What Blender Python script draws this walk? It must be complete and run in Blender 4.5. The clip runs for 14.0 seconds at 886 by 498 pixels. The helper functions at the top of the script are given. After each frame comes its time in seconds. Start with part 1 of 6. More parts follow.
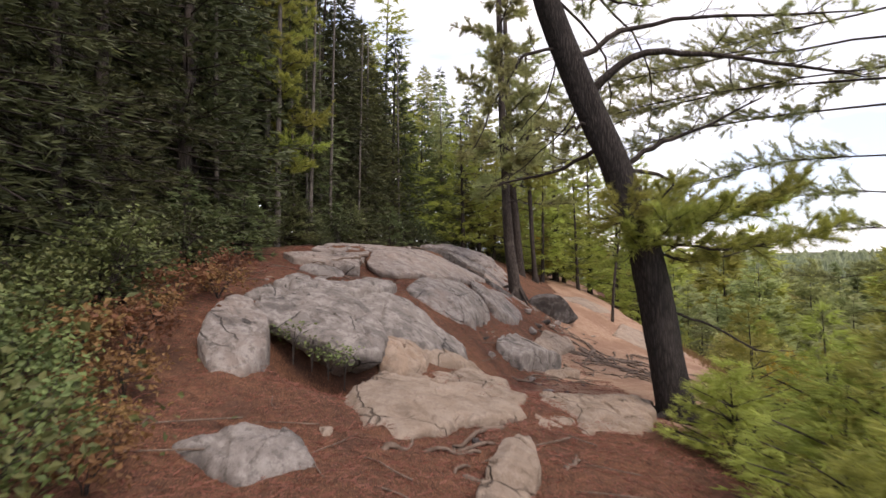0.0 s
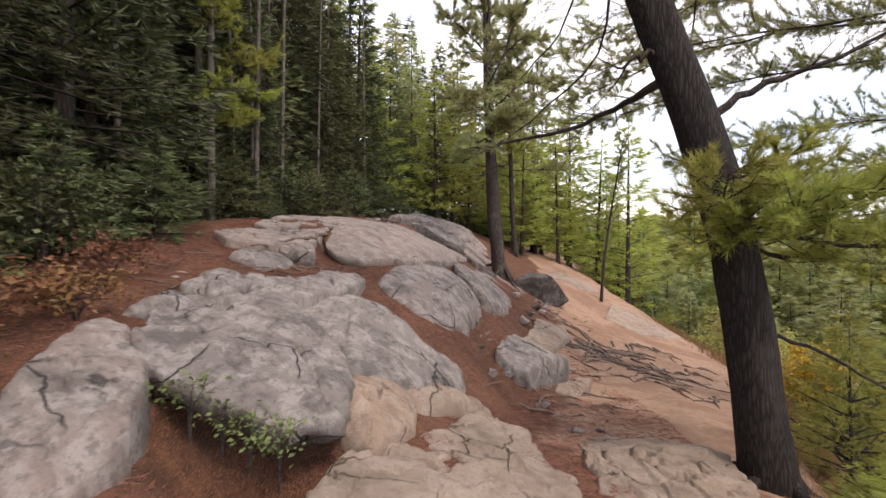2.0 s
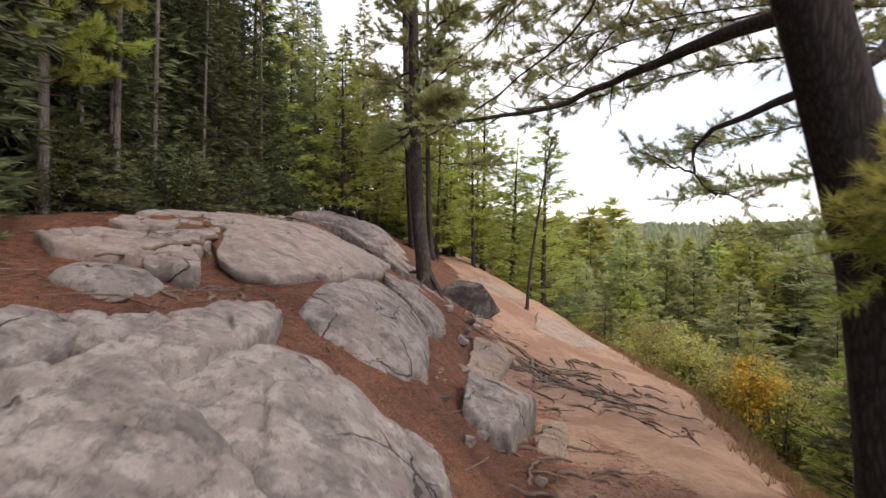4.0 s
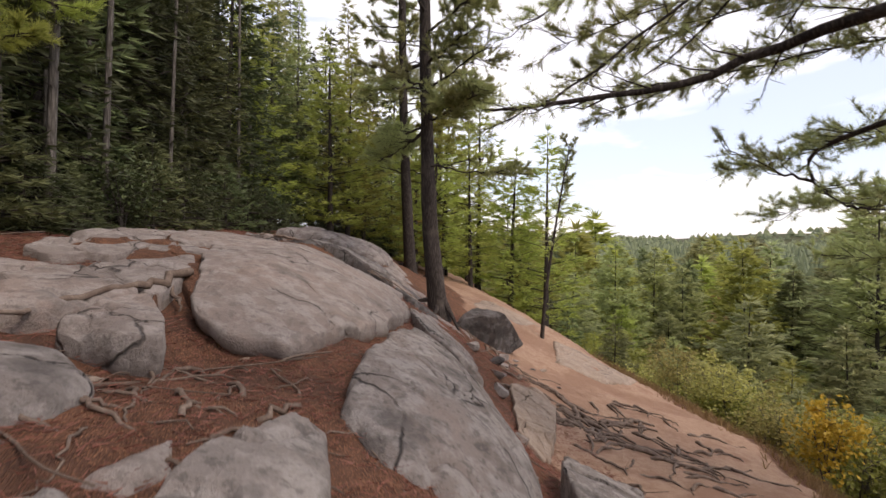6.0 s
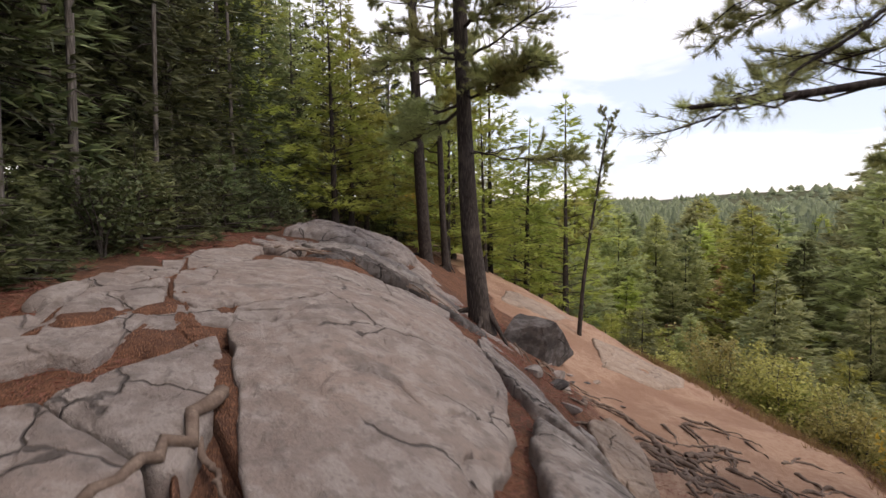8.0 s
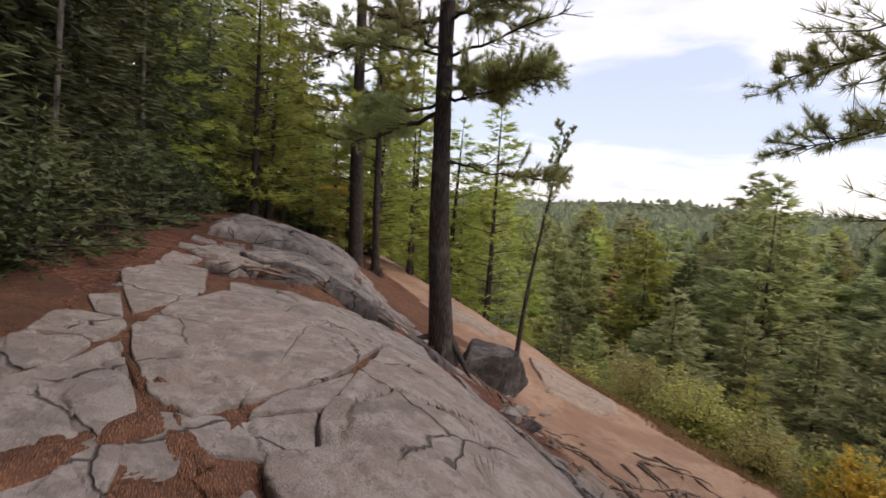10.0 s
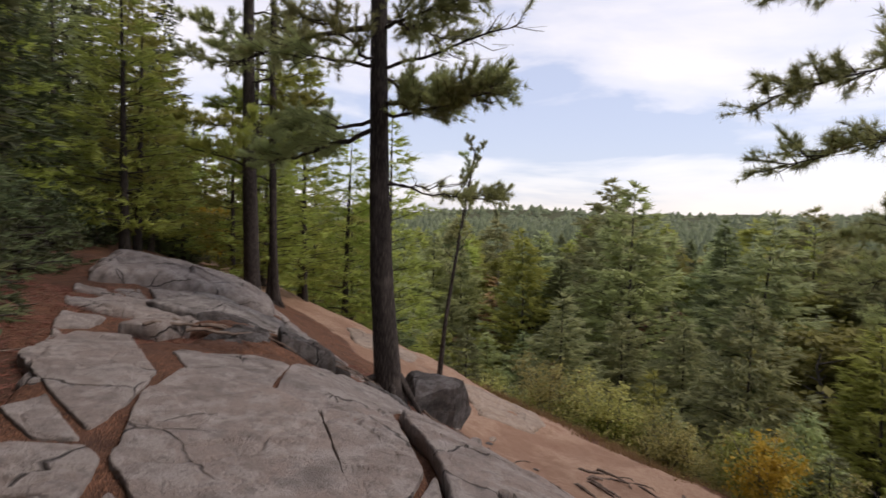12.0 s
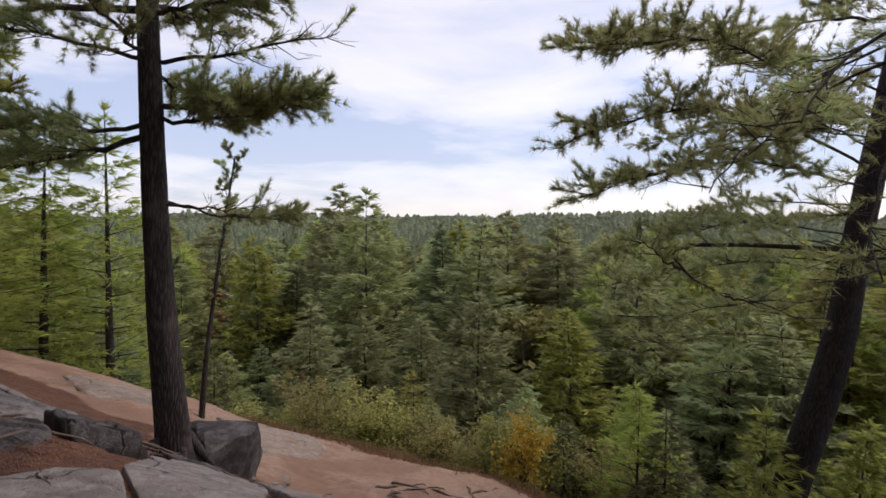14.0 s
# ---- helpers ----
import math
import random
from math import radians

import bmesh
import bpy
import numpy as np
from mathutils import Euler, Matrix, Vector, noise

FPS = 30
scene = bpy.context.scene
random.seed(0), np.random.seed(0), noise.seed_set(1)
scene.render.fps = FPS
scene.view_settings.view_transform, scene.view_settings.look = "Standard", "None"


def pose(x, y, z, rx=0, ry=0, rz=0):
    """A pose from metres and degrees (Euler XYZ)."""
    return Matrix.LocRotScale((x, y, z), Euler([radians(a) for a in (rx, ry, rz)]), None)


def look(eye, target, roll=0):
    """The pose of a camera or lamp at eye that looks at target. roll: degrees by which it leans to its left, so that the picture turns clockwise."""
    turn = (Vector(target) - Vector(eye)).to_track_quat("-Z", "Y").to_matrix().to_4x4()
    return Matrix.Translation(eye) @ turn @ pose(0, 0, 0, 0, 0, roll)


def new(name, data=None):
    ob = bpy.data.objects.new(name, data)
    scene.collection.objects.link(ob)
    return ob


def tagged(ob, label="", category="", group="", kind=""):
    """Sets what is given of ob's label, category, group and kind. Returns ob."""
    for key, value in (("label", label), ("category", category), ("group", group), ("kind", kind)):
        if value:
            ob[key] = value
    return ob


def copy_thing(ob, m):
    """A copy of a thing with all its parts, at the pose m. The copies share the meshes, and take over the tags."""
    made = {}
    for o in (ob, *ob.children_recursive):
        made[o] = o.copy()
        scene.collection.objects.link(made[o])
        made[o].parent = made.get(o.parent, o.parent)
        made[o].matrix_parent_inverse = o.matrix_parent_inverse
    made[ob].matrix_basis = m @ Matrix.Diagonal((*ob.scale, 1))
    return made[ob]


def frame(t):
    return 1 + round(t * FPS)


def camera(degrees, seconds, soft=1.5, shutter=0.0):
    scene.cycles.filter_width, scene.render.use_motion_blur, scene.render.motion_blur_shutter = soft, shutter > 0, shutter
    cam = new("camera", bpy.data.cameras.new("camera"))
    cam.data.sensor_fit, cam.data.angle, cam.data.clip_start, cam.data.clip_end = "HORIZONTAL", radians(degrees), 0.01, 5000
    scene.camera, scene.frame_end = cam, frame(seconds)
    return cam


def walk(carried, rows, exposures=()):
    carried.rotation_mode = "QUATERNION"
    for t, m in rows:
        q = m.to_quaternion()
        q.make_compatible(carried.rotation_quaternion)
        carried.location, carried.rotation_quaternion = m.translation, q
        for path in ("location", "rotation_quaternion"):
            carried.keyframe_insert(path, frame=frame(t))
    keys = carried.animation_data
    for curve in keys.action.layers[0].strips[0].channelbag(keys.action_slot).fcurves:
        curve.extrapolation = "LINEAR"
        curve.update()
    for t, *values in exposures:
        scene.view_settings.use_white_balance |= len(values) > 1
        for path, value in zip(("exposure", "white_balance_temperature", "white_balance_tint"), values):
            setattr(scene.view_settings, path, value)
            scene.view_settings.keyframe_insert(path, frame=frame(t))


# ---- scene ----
cam = camera(78.0, 14.0, shutter=0.5)
PATH = [
    (0, (1.048, 2.477, 3.069), (0.837, 4.465, 3.122), -0.7),
    (0.5, (0.871, 3.133, 3.214), (0.657, 5.121, 3.254), -0.3),
    (1, (0.716, 3.935, 3.352), (0.496, 5.923, 3.325), -1.3),
    (1.5, (0.576, 4.566, 3.384), (0.421, 6.56, 3.331), -0.9),
    (2, (0.476, 5.118, 3.391), (0.394, 7.115, 3.312), -0.2),
    (2.5, (0.323, 5.715, 3.376), (0.306, 7.713, 3.308), -0.1),
    (3, (0.144, 6.233, 3.386), (0.25, 8.229, 3.313), 0.5),
    (5.5, (-0.712, 9.448, 3.544), (-0.312, 11.406, 3.452), 0.2),
    (6, (-0.872, 9.936, 3.573), (-0.471, 11.896, 3.542), 0.7),
    (6.5, (-1.011, 10.448, 3.879), (-0.599, 12.4, 3.732), 2.2),
    (7, (-1.095, 10.918, 4.134), (-0.663, 12.864, 3.969), 1.5),
    (7.5, (-1.318, 11.48, 4.182), (-0.898, 13.429, 4.03), -0.6),
    (10, (-2.478, 13.622, 4.647), (-1.654, 15.435, 4.462), 4.3),
    (10.5, (-2.691, 13.922, 4.701), (-1.743, 15.672, 4.508), 4.6),
    (11, (-2.886, 14.355, 4.723), (-1.918, 16.095, 4.535), 3.6),
    (11.5, (-3.068, 14.701, 4.735), (-1.991, 16.379, 4.577), 2.7),
    (12, (-3.188, 14.942, 4.775), (-1.95, 16.508, 4.658), 1.9),
    (12.5, (-3.277, 15.209, 4.813), (-1.86, 16.615, 4.697), 0.7),
    (13, (-3.49, 15.57, 4.875), (-1.838, 16.693, 4.773), 1.0),
    (13.5, (-3.59, 15.93, 4.934), (-1.802, 16.822, 4.856), 2.0),
    (14, (-3.655, 16.224, 5.023), (-1.813, 16.998, 4.94), 0.8),
]
EXPOSURES = [
    (0.0, 0.66, 7250, 17), (1.5, 0.84, 7250, 17), (3.0, 0.81, 7300, 17), (5.5, 0.57, 7300, 17), (7.5, 0.45, 7250, 17),
    (10.0, 0.30, 7150, 17), (11.0, 0.12, 7100, 17), (12.5, 0.02, 6900, 17), (14.0, -0.05, 6700, 17),
]
walk(cam, [(t, look(eye, target, roll)) for t, eye, target, roll in PATH], EXPOSURES)

# ---- sky and sun ----
world = bpy.data.worlds.new("overcast_sky")
scene.world = world
world.use_nodes = True
wn, wl = world.node_tree.nodes, world.node_tree.links
wn.clear()


def wnode(kind, **inputs):
    n = wn.new(kind)
    for k, v in inputs.items():
        n.inputs[k.replace("_", " ")].default_value = v
    return n


SUN_UP, SUN_ROUND = 52.0, 140.0
sky = wn.new("ShaderNodeTexSky")
sky.sky_type, sky.sun_disc = "NISHITA", False
sky.sun_elevation, sky.sun_rotation = radians(SUN_UP), radians(SUN_ROUND)
coords = wn.new("ShaderNodeTexCoord")
flat = wn.new("ShaderNodeMapping")
flat.inputs["Scale"].default_value = (1.6, 1.6, 6.5)
flat.inputs["Location"].default_value = (0.35, 0.1, 0.3)
cloud = wnode("ShaderNodeTexNoise", Scale=1.3, Detail=6.0, Roughness=0.52, Distortion=0.35)
ramp = wn.new("ShaderNodeValToRGB")
ramp.color_ramp.elements[0].position, ramp.color_ramp.elements[0].color = 0.40, (0.50, 0.58, 0.78, 1)
ramp.color_ramp.elements[1].position, ramp.color_ramp.elements[1].color = 0.62, (1.0, 0.985, 0.99, 1)
mid_cloud = ramp.color_ramp.elements.new(0.47)
mid_cloud.color = (0.76, 0.79, 0.90, 1)
sky_dim = wn.new("ShaderNodeBackground")
sky_dim.inputs["Strength"].default_value = 0.06
cloud_glow = wn.new("ShaderNodeBackground")
cloud_glow.inputs["Strength"].default_value = 0.80
both = wn.new("ShaderNodeAddShader")
out = wn.new("ShaderNodeOutputWorld")
wl.new(coords.outputs["Generated"], flat.inputs["Vector"])
wl.new(flat.outputs["Vector"], cloud.inputs["Vector"])
wl.new(cloud.outputs["Fac"], ramp.inputs["Fac"])
wl.new(sky.outputs["Color"], sky_dim.inputs["Color"])
wl.new(ramp.outputs["Color"], cloud_glow.inputs["Color"])
wl.new(sky_dim.outputs[0], both.inputs[0])
wl.new(cloud_glow.outputs[0], both.inputs[1])
wl.new(both.outputs[0], out.inputs["Surface"])

sun = new("sun", bpy.data.lights.new("sun", "SUN"))
sun.data.energy, sun.data.angle, sun.data.color = 1.5, radians(14), (1.0, 0.95, 0.88)
sun.matrix_world = pose(0, 0, 30, 90 - SUN_UP, 0, 180 - SUN_ROUND)


# ---- materials ----
def material(name):
    m = bpy.data.materials.new(name)
    m.use_nodes = True
    m.node_tree.nodes.clear()
    return m, m.node_tree.nodes, m.node_tree.links


def noise_node(n, l, vec, scale, detail=4.0, rough=0.55):
    t = n.new("ShaderNodeTexNoise")
    t.inputs["Scale"].default_value, t.inputs["Detail"].default_value, t.inputs["Roughness"].default_value = scale, detail, rough
    l.new(vec, t.inputs["Vector"])
    return t.outputs["Fac"]


def ramp_node(n, l, fac, *stops):
    r = n.new("ShaderNodeValToRGB")
    e = r.color_ramp.elements
    while len(e) < len(stops):
        e.new(0.5)
    for el, (p, c) in zip(e, stops):
        el.position, el.color = p, (*c, 1) if len(c) == 3 else c
    l.new(fac, r.inputs["Fac"])
    return r.outputs["Color"]


def mix_node(n, l, fac, a, b, how="MIX"):
    m = n.new("ShaderNodeMix")
    m.data_type, m.blend_type = "RGBA", how
    for sock, v in ((m.inputs[0], fac), (m.inputs[6], a), (m.inputs[7], b)):
        if hasattr(v, "links"):
            l.new(v, sock)
        else:
            sock.default_value = v if isinstance(v, (int, float)) else (*v, 1)
    return m.outputs[2]


def finish(m, n, l, color, rough=0.9, height=None, strength=0.5, distance=0.02, translucent=None, spec=0.3):
    b = n.new("ShaderNodeBsdfPrincipled")
    if hasattr(color, "links"):
        l.new(color, b.inputs["Base Color"])
    else:
        b.inputs["Base Color"].default_value = (*color, 1)
    if hasattr(rough, "links"):
        l.new(rough, b.inputs["Roughness"])
    else:
        b.inputs["Roughness"].default_value = rough
    b.inputs["Specular IOR Level"].default_value = spec
    if height is not None:
        bump = n.new("ShaderNodeBump")
        bump.inputs["Strength"].default_value, bump.inputs["Distance"].default_value = strength, distance
        l.new(height, bump.inputs["Height"])
        l.new(bump.outputs["Normal"], b.inputs["Normal"])
    o = n.new("ShaderNodeOutputMaterial")
    if translucent:
        tr = n.new("ShaderNodeBsdfTranslucent")
        if hasattr(color, "links"):
            l.new(color, tr.inputs["Color"])
        else:
            tr.inputs["Color"].default_value = (*color, 1)
        mx = n.new("ShaderNodeMixShader")
        mx.inputs[0].default_value = translucent
        l.new(b.outputs[0], mx.inputs[1])
        l.new(tr.outputs[0], mx.inputs[2])
        l.new(mx.outputs[0], o.inputs["Surface"])
    else:
        l.new(b.outputs[0], o.inputs["Surface"])
    return m


def world_coords(n):
    return n.new("ShaderNodeNewGeometry").outputs["Position"]


def rock_material(name, base, pale, dark, lichen=0.5, spread=0.54):
    m, n, l = material(name)
    p = world_coords(n)
    big = noise_node(n, l, p, 0.9, 5, 0.6)
    blotch = noise_node(n, l, p, 4.5, 5, 0.62)
    grain = noise_node(n, l, p, 55, 4, 0.7)
    fine = noise_node(n, l, p, 190, 2, 0.6)
    vor = n.new("ShaderNodeTexVoronoi")
    vor.inputs["Scale"].default_value = 5.0
    wob = mix_node(n, l, 0.12, p, n.new("ShaderNodeTexNoise").outputs["Color"])
    l.new(wob, vor.inputs["Vector"])
    tint = n.new("ShaderNodeObjectInfo").outputs["Random"]
    hue = mix_node(n, l, ramp_node(n, l, tint, (0.2, (0, 0, 0)), (0.9, (1, 1, 1))), base, (base[0] * 1.07, base[1] * 0.985, base[2] * 0.93))
    c = mix_node(n, l, ramp_node(n, l, big, (0.35, (0, 0, 0)), (0.68, (1, 1, 1))), hue, tuple(v * 0.74 for v in base))
    spots = ramp_node(n, l, blotch, (0.47, (0, 0, 0)), (0.57, (lichen, lichen, lichen)))
    c = mix_node(n, l, spots, c, pale)
    rings = ramp_node(n, l, vor.outputs["Distance"], (0.10, (lichen * 0.7,) * 3), (0.22, (0, 0, 0)))
    c = mix_node(n, l, rings, c, tuple(v * 1.12 for v in pale))
    stain = noise_node(n, l, p, 2.1, 6, 0.68)
    c = mix_node(n, l, ramp_node(n, l, stain, (spread, (0, 0, 0)), (spread + 0.12, (0.7, 0.7, 0.7))), c, dark)
    scab = noise_node(n, l, p, 13, 4, 0.7)
    c = mix_node(n, l, ramp_node(n, l, scab, (0.54, (0, 0, 0)), (0.62, (0.55,) * 3)), c, tuple(v * 1.2 for v in dark))
    c = mix_node(n, l, ramp_node(n, l, grain, (0.34, (0.4,) * 3), (0.6, (0, 0, 0))), c, tuple(v * 0.6 for v in base))
    c = mix_node(n, l, ramp_node(n, l, fine, (0.62, (0, 0, 0)), (0.75, (0.25,) * 3)), c, tuple(min(1, v * 1.4) for v in pale))
    crack = n.new("ShaderNodeTexVoronoi")
    crack.feature = "DISTANCE_TO_EDGE"
    crack.inputs["Scale"].default_value = 1.15
    warp = n.new("ShaderNodeTexNoise")
    warp.inputs["Scale"].default_value, warp.inputs["Detail"].default_value = 1.7, 5.0
    l.new(p, warp.inputs["Vector"])
    l.new(mix_node(n, l, 0.45, p, warp.outputs["Color"], "ADD"), crack.inputs["Vector"])
    line = ramp_node(n, l, crack.outputs["Distance"], (0.003, (0.1,) * 3), (0.014, (1, 1, 1)))
    some = ramp_node(n, l, noise_node(n, l, p, 0.9, 3), (0.47, (0, 0, 0)), (0.53, (1, 1, 1)))
    line = mix_node(n, l, some, (1, 1, 1), line)
    c = mix_node(n, l, line, tuple(v * 0.4 for v in dark), c)
    h = mix_node(n, l, 0.3, mix_node(n, l, 0.5, blotch, stain), grain)
    h = mix_node(n, l, 0.8, h, line, "MULTIPLY")
    return finish(m, n, l, c, 0.86, h, 1.0, 0.065, spec=0.25)


ROCK = rock_material("grey_pink_gneiss", (0.268, 0.226, 0.204), (0.40, 0.36, 0.333), (0.115, 0.097, 0.088), 0.45, 0.55)
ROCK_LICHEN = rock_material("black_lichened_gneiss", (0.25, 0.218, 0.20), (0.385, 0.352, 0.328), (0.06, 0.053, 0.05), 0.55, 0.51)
ROCK_DARK = rock_material("dark_lichened_gneiss", (0.075, 0.062, 0.058), (0.19, 0.18, 0.175), (0.02, 0.018, 0.017), 0.5, 0.49)
ROCK_TAN = rock_material("trodden_tan_gneiss", (0.32, 0.245, 0.19), (0.42, 0.35, 0.295), (0.16, 0.118, 0.09), 0.35)


def ground_material():
    m, n, l = material("needle_litter_and_sand")
    p = world_coords(n)
    a = n.new("ShaderNodeAttribute")
    a.attribute_name = "sand"
    b = n.new("ShaderNodeAttribute")
    b.attribute_name = "moss"
    big, mid, fine = noise_node(n, l, p, 1.6, 5), noise_node(n, l, p, 9, 5, 0.65), noise_node(n, l, p, 70, 3, 0.7)
    st = n.new("ShaderNodeMapping")
    st.inputs["Scale"].default_value = (140, 34, 60)
    st.inputs["Rotation"].default_value = (0.3, 0.2, 0.7)
    l.new(p, st.inputs["Vector"])
    needles = noise_node(n, l, st.outputs["Vector"], 1.0, 2, 0.5)
    litter = mix_node(n, l, ramp_node(n, l, mid, (0.3, (0, 0, 0)), (0.7, (1, 1, 1))), (0.058, 0.031, 0.022), (0.175, 0.084, 0.052))
    litter = mix_node(n, l, ramp_node(n, l, needles, (0.52, (0, 0, 0)), (0.64, (0.8,) * 3)), litter, (0.28, 0.138, 0.08))
    litter = mix_node(n, l, ramp_node(n, l, big, (0.47, (0, 0, 0)), (0.62, (0.6,) * 3)), litter, (0.075, 0.042, 0.031))
    sand = mix_node(n, l, ramp_node(n, l, mid, (0.32, (0, 0, 0)), (0.68, (1, 1, 1))), (0.30, 0.187, 0.127), (0.415, 0.28, 0.20))
    sand = mix_node(n, l, ramp_node(n, l, fine, (0.55, (0, 0, 0)), (0.7, (0.5,) * 3)), sand, (0.24, 0.125, 0.075))
    sand = mix_node(n, l, ramp_node(n, l, big, (0.52, (0, 0, 0)), (0.7, (0.7,) * 3)), sand, (0.235, 0.125, 0.085))
    moss = mix_node(n, l, mid, (0.03, 0.042, 0.016), (0.09, 0.085, 0.04))
    edge = n.new("ShaderNodeMath")
    edge.operation = "MULTIPLY_ADD"
    edge.inputs[1].default_value, edge.inputs[2].default_value = 0.5, -0.25
    l.new(mid, edge.inputs[0])
    add = n.new("ShaderNodeMath")
    add.operation = "ADD"
    l.new(a.outputs["Fac"], add.inputs[0])
    l.new(edge.outputs[0], add.inputs[1])
    c = mix_node(n, l, ramp_node(n, l, add.outputs[0], (0.35, (0, 0, 0)), (0.62, (1, 1, 1))), litter, mix_node(n, l, ramp_node(n, l, noise_node(n, l, p, 0.55, 4, 0.6), (0.46, (0, 0, 0)), (0.58, (0.75,) * 3)), sand, (0.25, 0.145, 0.098)))
    c = mix_node(n, l, b.outputs["Fac"], c, moss)
    h = mix_node(n, l, 0.5, mid, needles)
    return finish(m, n, l, c, 0.95, h, 1.0, 0.05, spec=0.15)


GROUND = ground_material()


def bark_material(name, dark, light, scale=1.0):
    m, n, l = material(name)
    tc = n.new("ShaderNodeTexCoord")
    st = n.new("ShaderNodeMapping")
    st.inputs["Scale"].default_value = (30 * scale, 30 * scale, 4.2 * scale)
    l.new(tc.outputs["Object"], st.inputs["Vector"])
    plates = n.new("ShaderNodeTexVoronoi")
    plates.feature = "DISTANCE_TO_EDGE"
    plates.inputs["Scale"].default_value = 1.0
    warp = n.new("ShaderNodeTexNoise")
    warp.inputs["Scale"].default_value, warp.inputs["Detail"].default_value = 0.55, 4.0
    l.new(st.outputs["Vector"], warp.inputs["Vector"])
    l.new(mix_node(n, l, 1.0, st.outputs["Vector"], warp.outputs["Color"], "ADD"), plates.inputs["Vector"])
    grain = noise_node(n, l, st.outputs["Vector"], 3.2, 4, 0.7)
    patch = noise_node(n, l, tc.outputs["Object"], 2.2, 4)
    c = mix_node(n, l, ramp_node(n, l, plates.outputs["Distance"], (0.0, (0, 0, 0)), (0.3, (1, 1, 1))), tuple(v * 0.6 for v in dark), light)
    c = mix_node(n, l, ramp_node(n, l, grain, (0.4, (0.7,) * 3), (0.65, (0, 0, 0))), c, dark)
    c = mix_node(n, l, ramp_node(n, l, patch, (0.55, (0, 0, 0)), (0.72, (0.4,) * 3)), c, tuple(v * 1.35 for v in light))
    h = mix_node(n, l, 0.4, plates.outputs["Distance"], grain)
    return finish(m, n, l, c, 0.92, h, 1.0, 0.03, spec=0.15)


BARK = bark_material("pine_bark", (0.038, 0.031, 0.028), (0.108, 0.088, 0.078))
BARK_DARK = bark_material("dark_leaning_pine_bark", (0.026, 0.022, 0.021), (0.062, 0.052, 0.048))
BARK_GREY = bark_material("grey_trunk_bark", (0.10, 0.088, 0.078), (0.2, 0.18, 0.165), 0.8)
TWIG = bark_material("dead_twig_bark", (0.06, 0.05, 0.045), (0.13, 0.11, 0.098), 3)


def root_material():
    m, n, l = material("worn_root_wood")
    p = world_coords(n)
    a, b = noise_node(n, l, p, 9, 5, 0.65), noise_node(n, l, p, 60, 3, 0.6)
    c = mix_node(n, l, ramp_node(n, l, a, (0.35, (0, 0, 0)), (0.65, (1, 1, 1))), (0.095, 0.064, 0.048), (0.23, 0.175, 0.14))
    c = mix_node(n, l, ramp_node(n, l, b, (0.45, (0.5,) * 3), (0.62, (0, 0, 0))), c, (0.10, 0.07, 0.055))
    return finish(m, n, l, c, 0.85, mix_node(n, l, 0.5, a, b), 0.5, 0.01, spec=0.2)


ROOT = root_material()


def leaf_material(name, dark, light, translucent=0.3, rough=0.6):
    m, n, l = material(name)
    info = n.new("ShaderNodeObjectInfo")
    p = world_coords(n)
    isl = n.new("ShaderNodeNewGeometry").outputs["Random Per Island"]
    clump = noise_node(n, l, p, 0.8, 3, 0.6)
    c = mix_node(n, l, isl, dark, light)
    c = mix_node(n, l, ramp_node(n, l, clump, (0.38, (0.0,) * 3), (0.66, (0.65,) * 3)), c, tuple(v * 1.15 for v in light))
    hsv = n.new("ShaderNodeHueSaturation")
    hue = n.new("ShaderNodeMath")
    hue.operation = "MULTIPLY_ADD"
    hue.inputs[1].default_value, hue.inputs[2].default_value = 0.05, 0.475
    l.new(info.outputs["Random"], hue.inputs[0])
    l.new(hue.outputs[0], hsv.inputs["Hue"])
    val = n.new("ShaderNodeMath")
    val.operation = "MULTIPLY_ADD"
    val.inputs[1].default_value, val.inputs[2].default_value = 0.5, 0.75
    l.new(info.outputs["Random"], val.inputs[0])
    l.new(val.outputs[0], hsv.inputs["Value"])
    l.new(c, hsv.inputs["Color"])
    return finish(m, n, l, hsv.outputs["Color"], rough, translucent=translucent, spec=0.3)


PINE = leaf_material("white_pine_needles", (0.18, 0.20, 0.05), (0.47, 0.49, 0.13), 0.58)
PINE_DULL = leaf_material("shaded_pine_needles", (0.18, 0.195, 0.085), (0.46, 0.47, 0.21), 0.55)
FIR = leaf_material("fir_needles", (0.058, 0.077, 0.038), (0.185, 0.21, 0.09), 0.3)
# brighter copy of the fir needles: the valley's stronger light put into the colour
FIR_LIT = leaf_material("valley_lit_spruce_needles", (0.085, 0.105, 0.05), (0.25, 0.28, 0.12), 0.35)
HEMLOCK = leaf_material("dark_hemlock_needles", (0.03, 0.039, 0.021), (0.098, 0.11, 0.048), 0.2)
BLUE_PINE = leaf_material("bluish_pine_needles", (0.19, 0.22, 0.11), (0.48, 0.51, 0.25), 0.55)
LEAF = leaf_material("green_broad_leaves", (0.11, 0.12, 0.03), (0.30, 0.30, 0.075), 0.45)
LEAF_YELLOW = leaf_material("yellow_autumn_leaves", (0.38, 0.285, 0.025), (0.63, 0.475, 0.06), 0.4)
LEAF_RUST = leaf_material("rusty_dying_leaves", (0.12, 0.062, 0.028), (0.27, 0.145, 0.065), 0.3)
LEAF_PALE = leaf_material("pale_shrub_leaves", (0.20, 0.195, 0.06), (0.50, 0.46, 0.16), 0.5)
LEAF_DARK = leaf_material("dark_bush_leaves", (0.024, 0.034, 0.014), (0.08, 0.094, 0.035), 0.2)
LEAF_FERN = leaf_material("green_undergrowth_leaves", (0.055, 0.075, 0.028), (0.17, 0.20, 0.07), 0.3)
